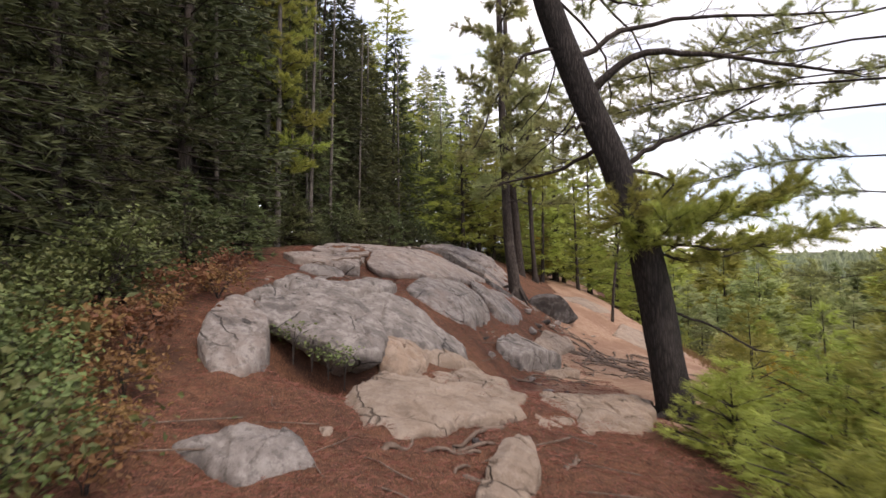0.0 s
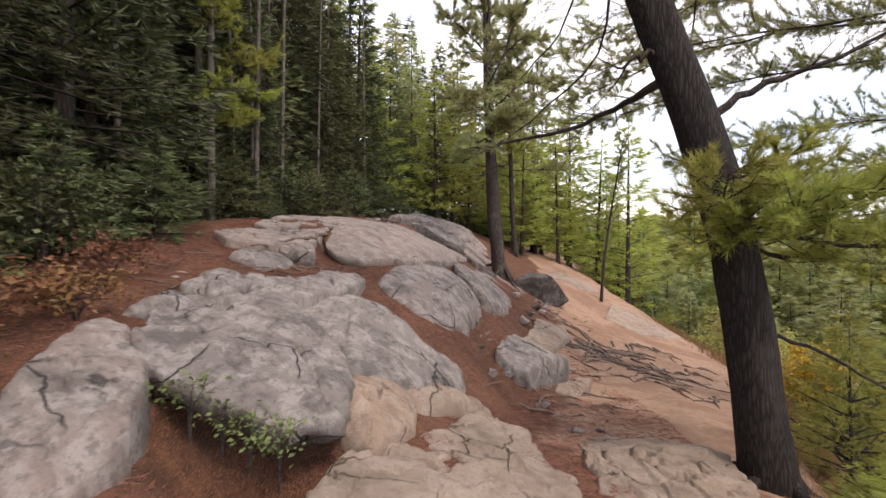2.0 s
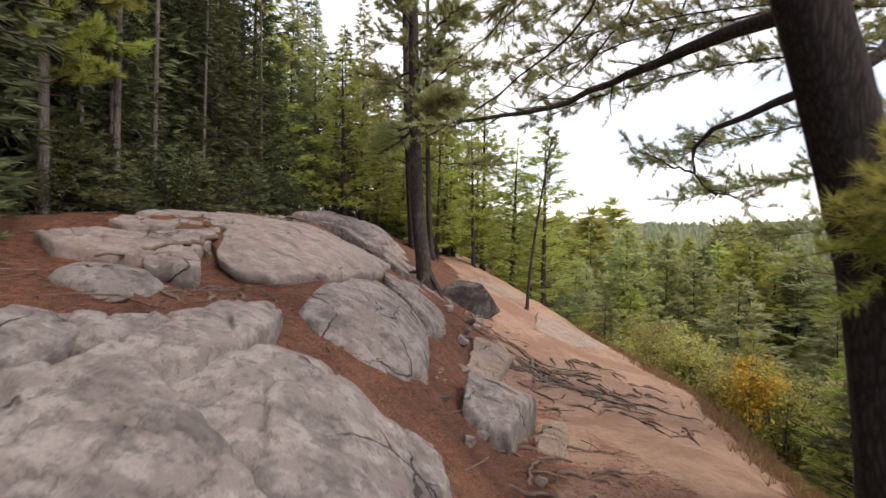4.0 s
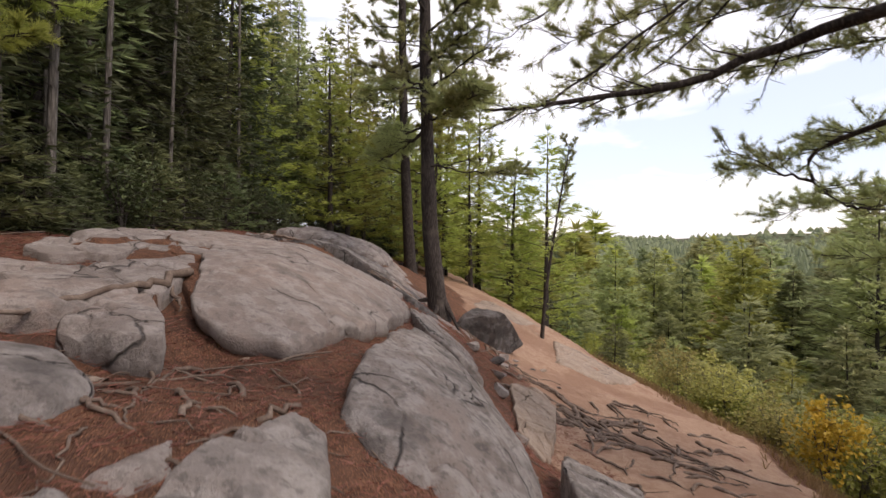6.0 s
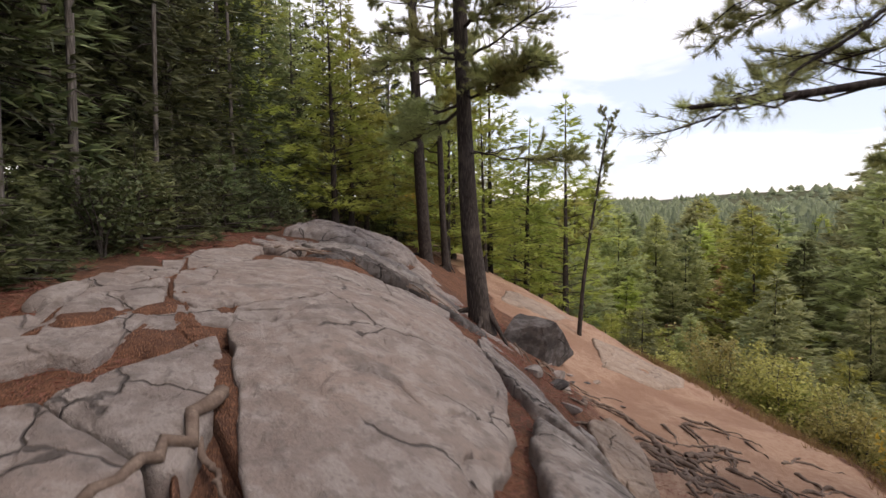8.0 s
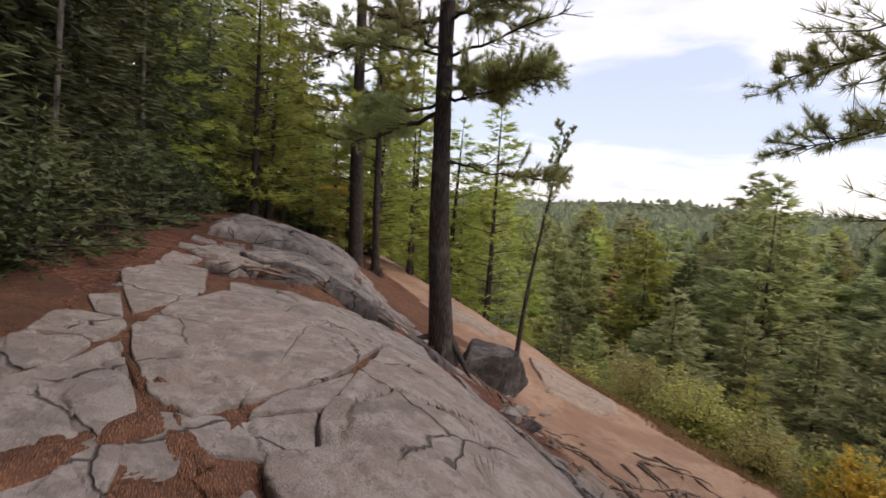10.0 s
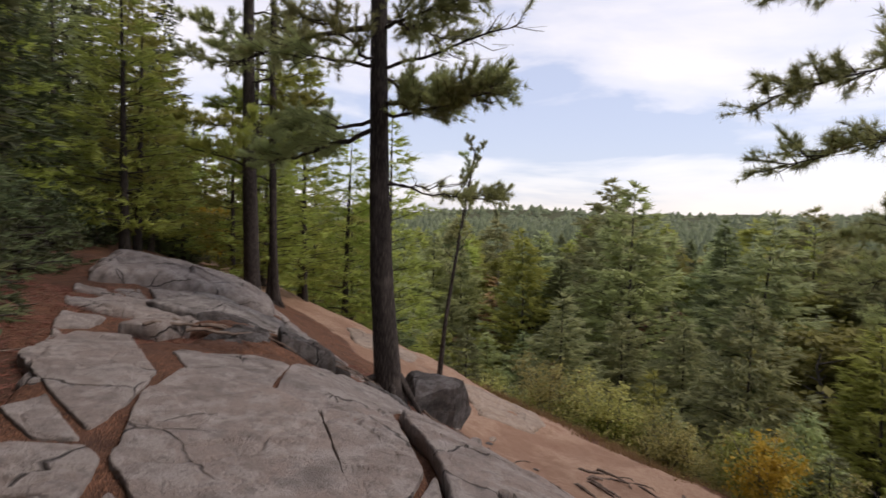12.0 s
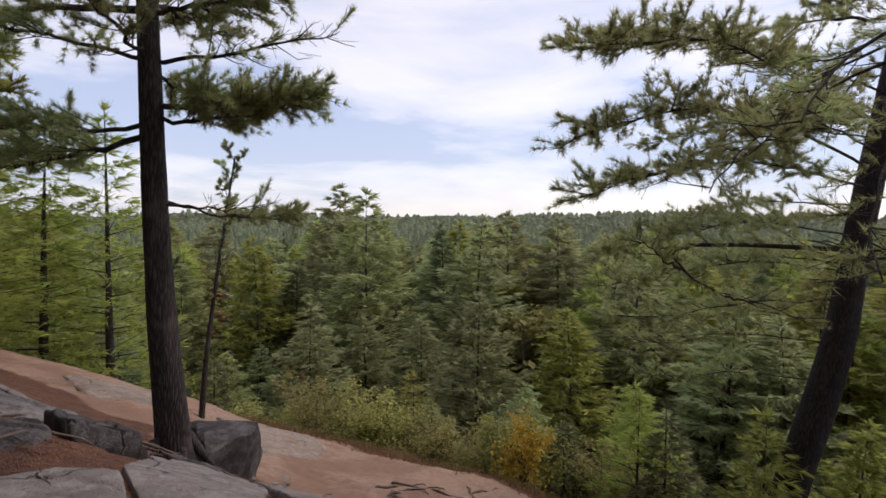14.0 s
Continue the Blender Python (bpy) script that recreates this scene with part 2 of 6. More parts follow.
LITTER = leaf_material("fallen_red_needles", (0.15, 0.066, 0.038), (0.34, 0.17, 0.095), 0.1)
GRASS = leaf_material("dry_edge_grass", (0.13, 0.085, 0.035), (0.33, 0.225, 0.10), 0.3)

# ---- the lie of the land ----
STATIONS = []


def station(y, xs, zs):
    """One cross profile of the ridge at y: heights zs at xs."""
    STATIONS.append((y, np.interp(PROFILE_X, xs, zs)))


PROFILE_X = np.arange(-10, 22.01, 0.25)
station(-6, (-10, -3, 0, 2, 4, 6, 9, 14, 22), (2.6, 1.6, 1.3, 1.2, 0.8, -0.4, -3, -6.5, -10))
station(2, (-10, -2.5, -0.5, 2, 3.6, 5.5, 9, 14, 22), (3.0, 1.9, 1.55, 1.4, 0.9, -0.5, -3, -6.5, -10))
station(6, (-10, -3, -1.2, 1, 2.6, 3.8, 5.5, 9, 14, 22), (3.2, 2.2, 1.6, 1.45, 1.25, 0.85, -0.5, -3.3, -6.5, -10))
station(9, (-10, -3, -1.5, -0.2, 1, 2.6, 3.8, 5.5, 9, 14, 22), (3.3, 2.65, 2.2, 1.65, 1.5, 1.15, 0.85, -0.5, -3.3, -6.5, -10))
station(11.5, (-10, -3, -1.2, -0.3, 0.3, 1.2, 3, 4.5, 6, 9, 14, 22), (3.5, 2.95, 2.6, 2.2, 1.5, 1.0, 0.85, 0.6, -0.5, -3.2, -6.5, -10))
station(13.5, (-10, -4, -2, -0.6, 0.3, 0.8, 1.3, 4.5, 6.3, 9, 14, 22), (3.7, 3.25, 2.9, 2.55, 2.1, 1.5, 0.95, 0.4, -0.4, -3, -6.5, -10))
station(17, (-10, -3.5, -1.5, 0, 0.8, 1.4, 2.2, 5, 7, 9, 14, 22), (3.9, 3.55, 3.35, 2.55, 1.9, 1.1, 0.25, -0.02, -0.5, -1.8, -6, -10))
station(20, (-10, -3, -1.2, 0.3, 1.3, 2.4, 3.3, 5.5, 8.3, 9.3, 14, 22), (4.0, 3.57, 3.35, 2.5, 1.78, 0.95, 0.4, -0.15, -0.72, -1.6, -5.5, -10))
station(23, (-10, -3, -1, 0.5, 1.5, 2.4, 3.6, 5, 7.5, 9.6, 11, 15, 22), (4.1, 3.7, 3.3, 2.65, 1.95, 1.45, 0.7, 0.1, -0.6, -1.25, -2.8, -6, -10))
station(27, (-10, -2, 0.5, 2, 3.2, 5, 6.8, 9.4, 12, 16, 22), (4.2, 3.75, 3.25, 2.3, 1.7, 1.0, 0.4, -1.15, -4, -7, -10))
station(32, (-10, -1, 1.5, 3, 5, 7, 9, 13, 22), (4.3, 3.7, 2.8, 2.1, 1.6, 0.6, -1.8, -6, -10))
station(46, (-10, 0, 3, 6, 9, 12, 16, 22), (4.7, 3.6, 2.5, 1.8, 0.6, -2.5, -6.5, -10))
PROFILE_Y = np.array([s[0] for s in STATIONS])
PROFILE_Z = np.array([s[1] for s in STATIONS])
# resampled finely and smoothed a little along the ridge and across it
FINE_Y = np.arange(-6, 46.01, 0.25)
FINE = np.stack([np.interp(FINE_Y, PROFILE_Y, PROFILE_Z[:, i]) for i in range(len(PROFILE_X))])
for _ in range(2):
    FINE[:, 1:-1] = 0.5 * FINE[:, 1:-1] + 0.25 * (FINE[:, :-2] + FINE[:, 2:])
FINE[1:-1] = 0.7 * FINE[1:-1] + 0.15 * (FINE[:-2] + FINE[2:])


def ground(x, y):
    """Height of the soil, for numbers or arrays."""
    x, y = np.asarray(x, float), np.asarray(y, float)
    u = np.clip((x + 10) / 0.25, 0, len(PROFILE_X) - 1.001)
    v = np.clip((y + 6) / 0.25, 0, len(FINE_Y) - 1.001)
    i, j = u.astype(int), v.astype(int)
    a, b = u - i, v - j
    z = (FINE[i, j] * (1 - a) + FINE[i + 1, j] * a) * (1 - b) + (FINE[i, j + 1] * (1 - a) + FINE[i + 1, j + 1] * a) * b
    z = z + np.clip(-10 - x, 0, 60) * 0.06 - 3.0 * (1 - np.exp(-np.clip(x - 22, 0, None) / 25))
    far = np.hypot(x, y)
    return z + 34 * np.clip((far - 700) / 1800, 0, 1) ** 1.5


# ---- mesh helpers ----
def value_noise(x, y, z, seed=0):
    """Smooth lattice noise in -1..1 for arrays."""
    x, y, z = (np.asarray(v, float) for v in (x, y, z))
    i, j, k = np.floor(x).astype(np.int64), np.floor(y).astype(np.int64), np.floor(z).astype(np.int64)
    u, v, w = x - i, y - j, z - k
    u, v, w = u * u * (3 - 2 * u), v * v * (3 - 2 * v), w * w * (3 - 2 * w)

    def h(a, b, c):
        n = (a * 374761393 + b * 668265263 + c * 2147483647 + seed * 1274126177) & 0xFFFFFFFF
        n = ((n ^ (n >> 13)) * 1274126177) & 0xFFFFFFFF
        return ((n ^ (n >> 16)) & 0xFFFF) / 32767.5 - 1

    def layer(c):
        return (h(i, j, c) * (1 - u) + h(i + 1, j, c) * u) * (1 - v) + (h(i, j + 1, c) * (1 - u) + h(i + 1, j + 1, c) * u) * v

    return layer(k) * (1 - w) + layer(k + 1) * w


def fbm(x, y, z=0.0, scale=1.0, octaves=4, seed=0):
    z = np.zeros_like(np.asarray(x, float)) + z
    total, a, f = 0, 1.0, scale
    for o in range(octaves):
        total = total + a * value_noise(np.asarray(x) * f, np.asarray(y) * f, z * f, seed + o)
        a, f = a * 0.5, f * 2.03
    return total


def mesh_of(name, verts, faces, mat, smooth=True):
    me = bpy.data.meshes.new(name)
    me.from_pydata([tuple(v) for v in np.asarray(verts).tolist()], [], faces if isinstance(faces, list) else faces.tolist())
    me.materials.append(mat)
    if smooth:
        me.polygons.foreach_set("use_smooth", [True] * len(me.polygons))
    me.update()
    return me


def part(name, me, parent, label=""):
    ob = new(name, me)
    ob.parent = parent
    return tagged(ob, label)


# ---- the ground, one sheet to the horizon ----
def stretched(lo, hi, step, far, grow):
    mid = list(np.arange(lo, hi + 1e-6, step))
    s, up, down = step, [], []
    while (up[-1] if up else hi) < far:
        s *= grow
        up.append((up[-1] if up else hi) + s)
    s = step
    while (down[-1] if down else lo) > -far:
        s *= grow
        down.append((down[-1] if down else lo) - s)
    return np.array(down[::-1] + mid + up)


def soil(x, y):
    """The soil with its small unevenness."""
    near = np.clip(1.5 - np.hypot(np.asarray(x) - 1, np.asarray(y) - 15) / 40, 0.25, 1)
    hollow = 0.68 * np.exp(-((np.asarray(x) + 1.0) ** 2 / 0.42 + (np.asarray(y) - 8.75) ** 2 / 0.2))
    return ground(x, y) - hollow + near * (0.055 * fbm(x, y, 0, 0.9, 3, 3) + 0.022 * fbm(x, y, 0, 4.1, 3, 7))


def trail_mask(x, y):
    """1 on the trodden sandy trail along the edge, 0 elsewhere."""
    left = np.interp(y, [6, 10, 13, 16, 19, 23, 27, 33, 46], [1.6, 1.1, 1.2, 1.9, 2.5, 2.9, 3.2, 3.3, 4.0]) + 0.5 * fbm(x, y, 0, 0.8, 2, 51)
    right = np.interp(y, [6, 10, 13, 17, 20, 24, 27, 33, 46], [3.4, 4.3, 5.3, 7.1, 8.4, 9.1, 8.7, 7.8, 8.4]) + 0.4 * fbm(x, y, 0, 0.9, 2, 53)
    m = np.clip((x - left) / 0.9 + 0.1, 0, 1) * np.clip((right - x) / 0.5, 0, 1)
    return m * np.clip((y - 8.5) / 2.5, 0, 1) * np.clip((60 - y) / 8, 0, 1)


def moss_mask(x, y):
    """1 on the forest floor and in the valley, 0 on the open ridge."""
    left = np.interp(y, [-5, 4, 8, 12, 15, 18, 23, 30, 46], [-2.6, -3.0, -3.6, -3.5, -4.6, -4.0, -3.4, -2.4, -1.5])
    right = np.interp(y, [-5, 6, 10, 13, 17, 20, 24, 27, 33, 46], [4.6, 4.6, 4.9, 6.1, 8.2, 9.6, 10.2, 9.6, 8.8, 9.5])
    return np.clip(np.maximum((left - x) / 1.2, (x - right) / 1.2), 0, 1)


def build_ground():
    xs, ys = stretched(-4.8, 10.0, 0.14, 4200, 1.13), stretched(3.0, 28.0, 0.16, 4200, 1.13)
    gx, gy = np.meshgrid(xs, ys)
    far = np.hypot(gx, gy)
    hills = np.clip((far - 900) / 900, 0, 1) * 30 * (fbm(gx, gy, 0, 0.0011, 3, 21) + 0.25)
    gz = soil(gx, gy) + hills
    verts = np.stack([gx, gy, gz], -1).reshape(-1, 3)
    nx, ny = len(xs), len(ys)
    i = (np.arange(ny - 1)[:, None] * nx + np.arange(nx - 1)[None]).ravel()
    faces = np.stack([i, i + 1, i + 1 + nx, i + nx], -1)
    me = mesh_of("ground", verts, faces, GROUND)
    for key, fn in (("sand", trail_mask), ("moss", moss_mask)):
        at = me.attributes.new(key, "FLOAT", "POINT")
        at.data.foreach_set("value", fn(verts[:, 0], verts[:, 1]).astype(np.float32))
    return tagged(new("ground", me), "ridge of red needle litter with a sandy trail above a wooded valley", "ground", kind="structure")


build_ground()


# ---- rock slabs ----
def relief(x, y, seed, rough):
    """The worn face of a slab: swells, low broken steps, and split lines that cut down into it."""
    swell = 0.035 * fbm(x, y, seed, 1.3, 3, seed) + 0.014 * fbm(x, y, seed, 5, 3, seed + 9)
    steps = 0.028 * np.floor(2.2 * fbm(x * 0.8 + y * 0.35, y * 0.6, seed, 0.9, 3, seed + 17))
    split = np.abs(fbm(x, y, seed, 0.75, 4, seed + 23))
    nick = np.abs(fbm(x, y, seed, 2.1, 3, seed + 31))
    pits = np.clip(fbm(x, y, seed, 7.0, 3, seed + 37) - 0.45, 0, 1)
    return rough * (swell + steps - 0.075 * np.exp(-(split / 0.03) ** 2) - 0.02 * np.exp(-(nick / 0.03) ** 2) - 0.03 * pits)


def slab_mesh(outline, lift=0.1, dome=0.05, depth=0.5, edge=0.12, tilt=(0, 0), under=0.0, seed=0, mat=ROCK, rough=1.0, flat=None, facet=0.0, grow=1.0):
    """A bedrock slab: a closed block over the plan outline, its top on the lie of the land raised by lift, with a worn rim.
    under: how far its foot draws back below the rim (an overhang). flat: a fixed height in place of the land's."""
    o = np.array(outline, float)
    c = o.mean(0)
    n_a = int(np.clip(84 * np.ptp(o, axis=0).max() ** 0.6, 64, 190))
    ang = np.arctan2(o[:, 1] - c[1], o[:, 0] - c[0])
    order = np.argsort(ang)
    o, ang = o[order], ang[order]
    closed = np.vstack([o, o[:1]])
    seg = np.linalg.norm(np.diff(closed, axis=0), axis=1)
    s = np.concatenate([[0], np.cumsum(seg)])
    u = np.linspace(0, s[-1], n_a, endpoint=False)
    rim = np.stack([np.interp(u, s, closed[:, k]) for k in (0, 1)], -1)
    rim = 0.5 * rim + 0.25 * (np.roll(rim, 1, 0) + np.roll(rim, -1, 0))
    jag = 1 + rough * (0.035 * fbm(rim[:, 0], rim[:, 1], seed, 2.2, 4, seed + 40) + 0.026 * np.round(1.8 * fbm(rim[:, 0], rim[:, 1], seed, 4.5, 3, seed + 44)))
    rim = c + (rim - c) * jag[:, None] * grow
    size = np.sqrt(np.mean(((rim - c) ** 2).sum(1)))
    e = min(edge / size, 0.45)
    r = np.random.default_rng(seed + 1000)
    flanks = [(np.array([np.cos(a), np.sin(a)]), size * r.uniform(0.3, 0.75), r.uniform(0.12, 0.42)) for a in r.uniform(0, 2 * np.pi, 4)]
    verts, rings = [], []
    tops = sorted({0.0, *np.linspace(0.08, 1 - e, max(10, n_a // 4)).tolist(), 1 - e * 0.7, 1 - e * 0.4, 1 - e * 0.18, 1 - e * 0.04})
    for q in tops[1:]:
        p = c + (rim - c) * q
        base = ground(p[:, 0], p[:, 1]) if flat is None else np.full(n_a, flat)
        round_off = np.clip((q - (1 - e)) / e, 0, 1)
        z = base + lift + tilt[0] * (p[:, 0] - c[0]) + tilt[1] * (p[:, 1] - c[1]) + dome * (1 - q ** 2)
        z = z - edge * 0.75 * (1 - np.sqrt(np.clip(1 - round_off ** 2, 0, 1)))
        z = z + relief(p[:, 0], p[:, 1], seed, rough)
        for d, lim, slope in flanks:
            z = z - facet * slope * np.clip((p - c) @ d - lim, 0, None)
        rings.append(np.column_stack([p, z]))
    top_rim = rings[-1]
    for q, drop in ((1.0, 0.25), (1.0 - under * 0.25, 0.5), (1.0 - under * 0.7, 0.75), (1.0 - under, 1.0)):
        p = c + (rim - c) * q
        wob = 1 + 0.05 * rough * fbm(p[:, 0], p[:, 1], top_rim[:, 2] - depth * drop, 3.0, 3, seed + 5)
        p = c + (p - c) * wob[:, None]
        rings.append(np.column_stack([p, top_rim[:, 2] - depth * drop]))
    base_c = ground(c[0], c[1]) if flat is None else flat
    zc = base_c + lift + dome + relief(c[0:1], c[1:2], seed, rough)[0]
    verts = np.vstack([[[c[0], c[1], zc]]] + rings)
    faces = [(0, 1 + k, 1 + (k + 1) % n_a) for k in range(n_a)]
    for r in range(len(rings) - 1):
        a, b = 1 + r * n_a, 1 + (r + 1) * n_a
        faces += [(a + k, b + k, b + (k + 1) % n_a, a + (k + 1) % n_a) for k in range(n_a)]
    last = 1 + (len(rings) - 1) * n_a
    faces.append(tuple(last + k for k in range(n_a))[::-1])
    return mesh_of("rock_slab", verts, faces, mat)


SLAB_COUNT = [0]


def slab(outline, label="grey pink gneiss slab worn smooth, bedded in needle litter", group="bedrock slabs", **kw):
    SLAB_COUNT[0] += 1
    return tagged(new("rock_slab", slab_mesh(outline, seed=SLAB_COUNT[0] * 3, **kw)), label, "rock", group)


def boulder(name, centre, size, turn=0.0, seed=0, mat=ROCK_DARK, label="", group="", facets=0.0):
    """A loose angular boulder sunk a little into the soil."""
    bm = bmesh.new()
    bmesh.ops.create_icosphere(bm, subdivisions=4, radius=1)
    rot = Matrix.Rotation(radians(turn), 3, "Z")
    rng = np.random.default_rng(seed)
    planes = [(Vector(rng.normal(size=3)).normalized(), 0.40 + 0.2 * rng.random()) for _ in range(15)]
    for v in bm.verts:
        p = v.co.copy()
        for d, lim in planes:
            over = p.dot(d) - lim
            if over > 0:
                p -= d * over
        k = 1 + 0.035 * float(fbm(np.array([p.x]), np.array([p.y]), p.z + seed, 2.5, 4, seed)[0])
        p = Vector((p.x * size[0], p.y * size[1], p.z * size[2])) * k
        v.co = rot @ p + Vector(centre)
    me = bpy.data.meshes.new(name)
    bm.to_mesh(me)
    bm.free()
    me.materials.append(mat)
    return tagged(new(name, me), label, "rock", group)


def cells(region, sites, gap):
    """The plan of a fractured sheet of rock: each site's share of the convex region, drawn in by half the gap."""
    out = []
    for i, a in enumerate(sites):
        poly = [np.array(p, float) for p in region]
        for j, b in enumerate(sites):
            if i == j or (a[0] - b[0]) ** 2 + (a[1] - b[1]) ** 2 > 16:
                continue
            n = np.array([b[0] - a[0], b[1] - a[1]])
            L = np.linalg.norm(n)
            n = n / L
            mid = (np.array(a[:2]) + np.array(b[:2])) / 2 - n * gap / 2
            cut = []
            for k in range(len(poly)):
                p, q = poly[k], poly[(k + 1) % len(poly)]
                dp, dq = (p - mid) @ n, (q - mid) @ n
                if dp <= 0:
                    cut.append(p)
                if dp * dq < 0:
                    cut.append(p + (q - p) * dp / (dp - dq))
            poly = cut
            if len(poly) < 3:
                break
        if len(poly) >= 3:
            out.append(poly)
    return out


def fractured(region, step, seed, gap=0.11, bare=(), up=0.0, edge=0.05, uneven=1.0, **kw):
    """Lays a sheet of cracked bedrock over a convex region, with jittered joints. bare: circles of soil left open."""
    r = np.random.default_rng(seed)
    lo, hi = np.min(region, 0), np.max(region, 0)
    sites = []
    for gx in np.arange(lo[0] - step, hi[0] + step, step):
        for gy in np.arange(lo[1] - step, hi[1] + step, step * 1.35):
            sites.append((gx + r.uniform(-0.42, 0.42) * step, gy + r.uniform(-0.5, 0.5) * step * 1.35))
    for poly in cells(region, sites, gap):
        c = np.mean(poly, 0)
        area = 0.5 * abs(sum(p[0] * q[1] - p[1] * q[0] for p, q in zip(poly, poly[1:] + poly[:1])))
        if area < 0.12 or any((c[0] - x) ** 2 + (c[1] - y) ** 2 < q * q for x, y, q in bare):
            continue
        slab(poly, lift=0.05 + up + r.uniform(-0.02, 0.03) * uneven, dome=0.015 * uneven, depth=0.45, edge=edge, **kw)


# the cracked sheet of the crest
fractured([(-2.9, 21.3), (-2.5, 24.0), (-1.8, 27.2), (-0.6, 28.6), (0.6, 27.6), (1.4, 25.4), (1.7, 23.0), (1.4, 21.9), (-0.4, 21.9)], 1.0, 8, bare=((-1.6, 21.6, 0.6),))
# needle drifts caught in the joints and low places of the rock
def drift(outline, lift=0.13, seed=None):
    SLAB_COUNT[0] += 1
    low = seed is not None
    return tagged(new("needle_drift", slab_mesh(outline, lift=lift, dome=0.0 if low else 0.03, depth=0.3, edge=0.16, seed=seed if low else SLAB_COUNT[0] * 3, mat=GROUND, rough=0.42 if low else 0.6, facet=0.0)), "reddish drift of fallen needles caught between slabs", "litter", "needle drifts on the rock")


drift([(-3.0, 17.75), (-2.86, 17.75), (-2.72, 17.1), (-2.62, 16.6), (-2.4, 16.2), (-1.9, 15.2), (-1.8, 14.2), (-2.1, 14.0), (-2.25, 15.2), (-2.6, 16.2), (-2.8, 17.0)], 0.11)
drift([(-3.4, 16.0), (-2.8, 16.4), (-2.45, 16.7), (-2.5, 16.35), (-3.0, 15.95), (-3.4, 15.65)], 0.12)
drift([(-1.95, 20.1), (-1.45, 19.75), (-0.95, 19.95), (-0.4, 20.6), (-0.55, 20.95), (-1.3, 20.75), (-1.85, 20.6)], 0.10)
drift([(-1.9, 21.0), (-1.2, 21.7), (0.1, 21.4), (-0.4, 20.9), (-1.3, 20.7)], 0.14)
drift([(-3.35, 15.7), (-3.35, 18.7), (-2.8, 20.3), (-1.9, 20.5), (-0.5, 20.3), (0.1, 19.5), (-0.85, 18.3), (-1.6, 16.9), (-1.95, 16.2), (-2.5, 15.6)], 0.1, 4)


def plate(outline, lift=0.125):
    """A flat plate of the crest, split from its neighbours by narrow joints."""
    return tagged(new("rock_plate", slab_mesh(outline, lift=lift, dome=0.004, depth=0.4, edge=0.02, seed=4, rough=0.42, grow=1.05)), "flat grey pink gneiss plate split by narrow cracks", "rock", "plates of the crest")


plate([(-3.3, 16.78), (-3.12, 17.0), (-2.89, 17.4), (-2.81, 16.99), (-2.71, 16.44), (-2.75, 16.0), (-2.85, 15.5), (-3.2, 15.6)])
plate([(-3.45, 17.46), (-3.11, 17.47), (-3.03, 17.35), (-3.13, 17.06), (-3.35, 16.92)])
plate([(-3.25, 18.68), (-3.04, 18.81), (-2.94, 18.07), (-3.12, 18.17)])
plate([(-3.35, 18.1), (-3.2, 18.12), (-3.09, 18.04), (-2.92, 17.95), (-2.89, 17.78), (-3.02, 17.42), (-3.15, 17.55), (-3.4, 17.6)])
plate([(-3.15, 19.96), (-2.75, 20.6), (-2.36, 20.56), (-2.4, 19.22), (-2.68, 18.55), (-2.89, 18.24), (-3.01, 18.88)])
plate([(-2.83, 17.72), (-2.56, 18.63), (-2.21, 19.16), (-1.73, 18.65), (-1.64, 18.2), (-2.05, 16.98), (-2.24, 16.66), (-2.47, 16.49), (-2.64, 16.67), (-2.75, 17.08)], 0.14)
plate([(-1.6, 18.17), (-0.85, 18.49), (-1.52, 17.17), (-2.06, 16.71), (-2.22, 16.63), (-2.02, 16.98)], 0.135)
plate([(-2.2, 16.49), (-2.05, 16.68), (-1.48, 17.1), (-1.74, 16.64), (-1.82, 16.58), (-2.11, 16.53)], 0.13)
plate([(-2.41, 16.16), (-2.21, 16.46), (-1.84, 16.54), (-1.95, 16.12)])
plate([(-1.7, 18.67), (-1.2, 19.5), (-0.64, 19.95), (-0.66, 18.89), (-0.85, 18.55), (-1.61, 18.24)], 0.135)
plate([(-0.6, 18.9), (-0.6, 19.9), (-0.2, 20.5), (0.5, 20.6), (0.3, 19.9), (-0.1, 19.3)], 0.13)
plate([(-2.15, 19.25), (-1.75, 18.75), (-1.3, 19.45), (-1.5, 19.7), (-2.1, 20.0)], 0.115)
# the broad dome and the slabs round it
slab([(-2.1, 15.7), (-2.2, 16.1), (-1.93, 16.14), (-1.76, 16.58), (-1.54, 16.9), (-0.78, 18.45), (0.15, 19.6), (0.3, 18.3), (0.18, 17.4), (0.02, 16.6), (-0.29, 15.45), (-0.6, 14.8), (-0.84, 14.31), (-1.06, 13.84), (-1.2, 13.68), (-1.52, 13.73), (-1.78, 13.96), (-1.92, 14.34), (-2.02, 15.1)], lift=0.18, dome=0.08, depth=0.34, edge=0.045, rough=0.6, under=0.2, label="broad grey domed gneiss slab with pale lichen rings")
slab([(2.3, 19.3), (3.1, 20.0), (3.2, 19.3), (2.5, 17.7), (2.0, 16.9), (1.75, 17.2)], lift=0.2, depth=0.7, edge=0.1, mat=ROCK_TAN, label="long tan gneiss block beside the sandy trail")
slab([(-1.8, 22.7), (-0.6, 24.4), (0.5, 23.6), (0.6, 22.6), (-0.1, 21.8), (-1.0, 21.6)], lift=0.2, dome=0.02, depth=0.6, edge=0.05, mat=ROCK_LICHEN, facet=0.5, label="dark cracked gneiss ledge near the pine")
slab([(-2.3, 24.6), (-1.6, 27.4), (-0.4, 27.6), (0.9, 25.6), (0.4, 24.2), (-0.9, 24.7)], lift=0.24, dome=0.14, depth=0.6, edge=0.2, label="rounded grey gneiss hump on the crest")
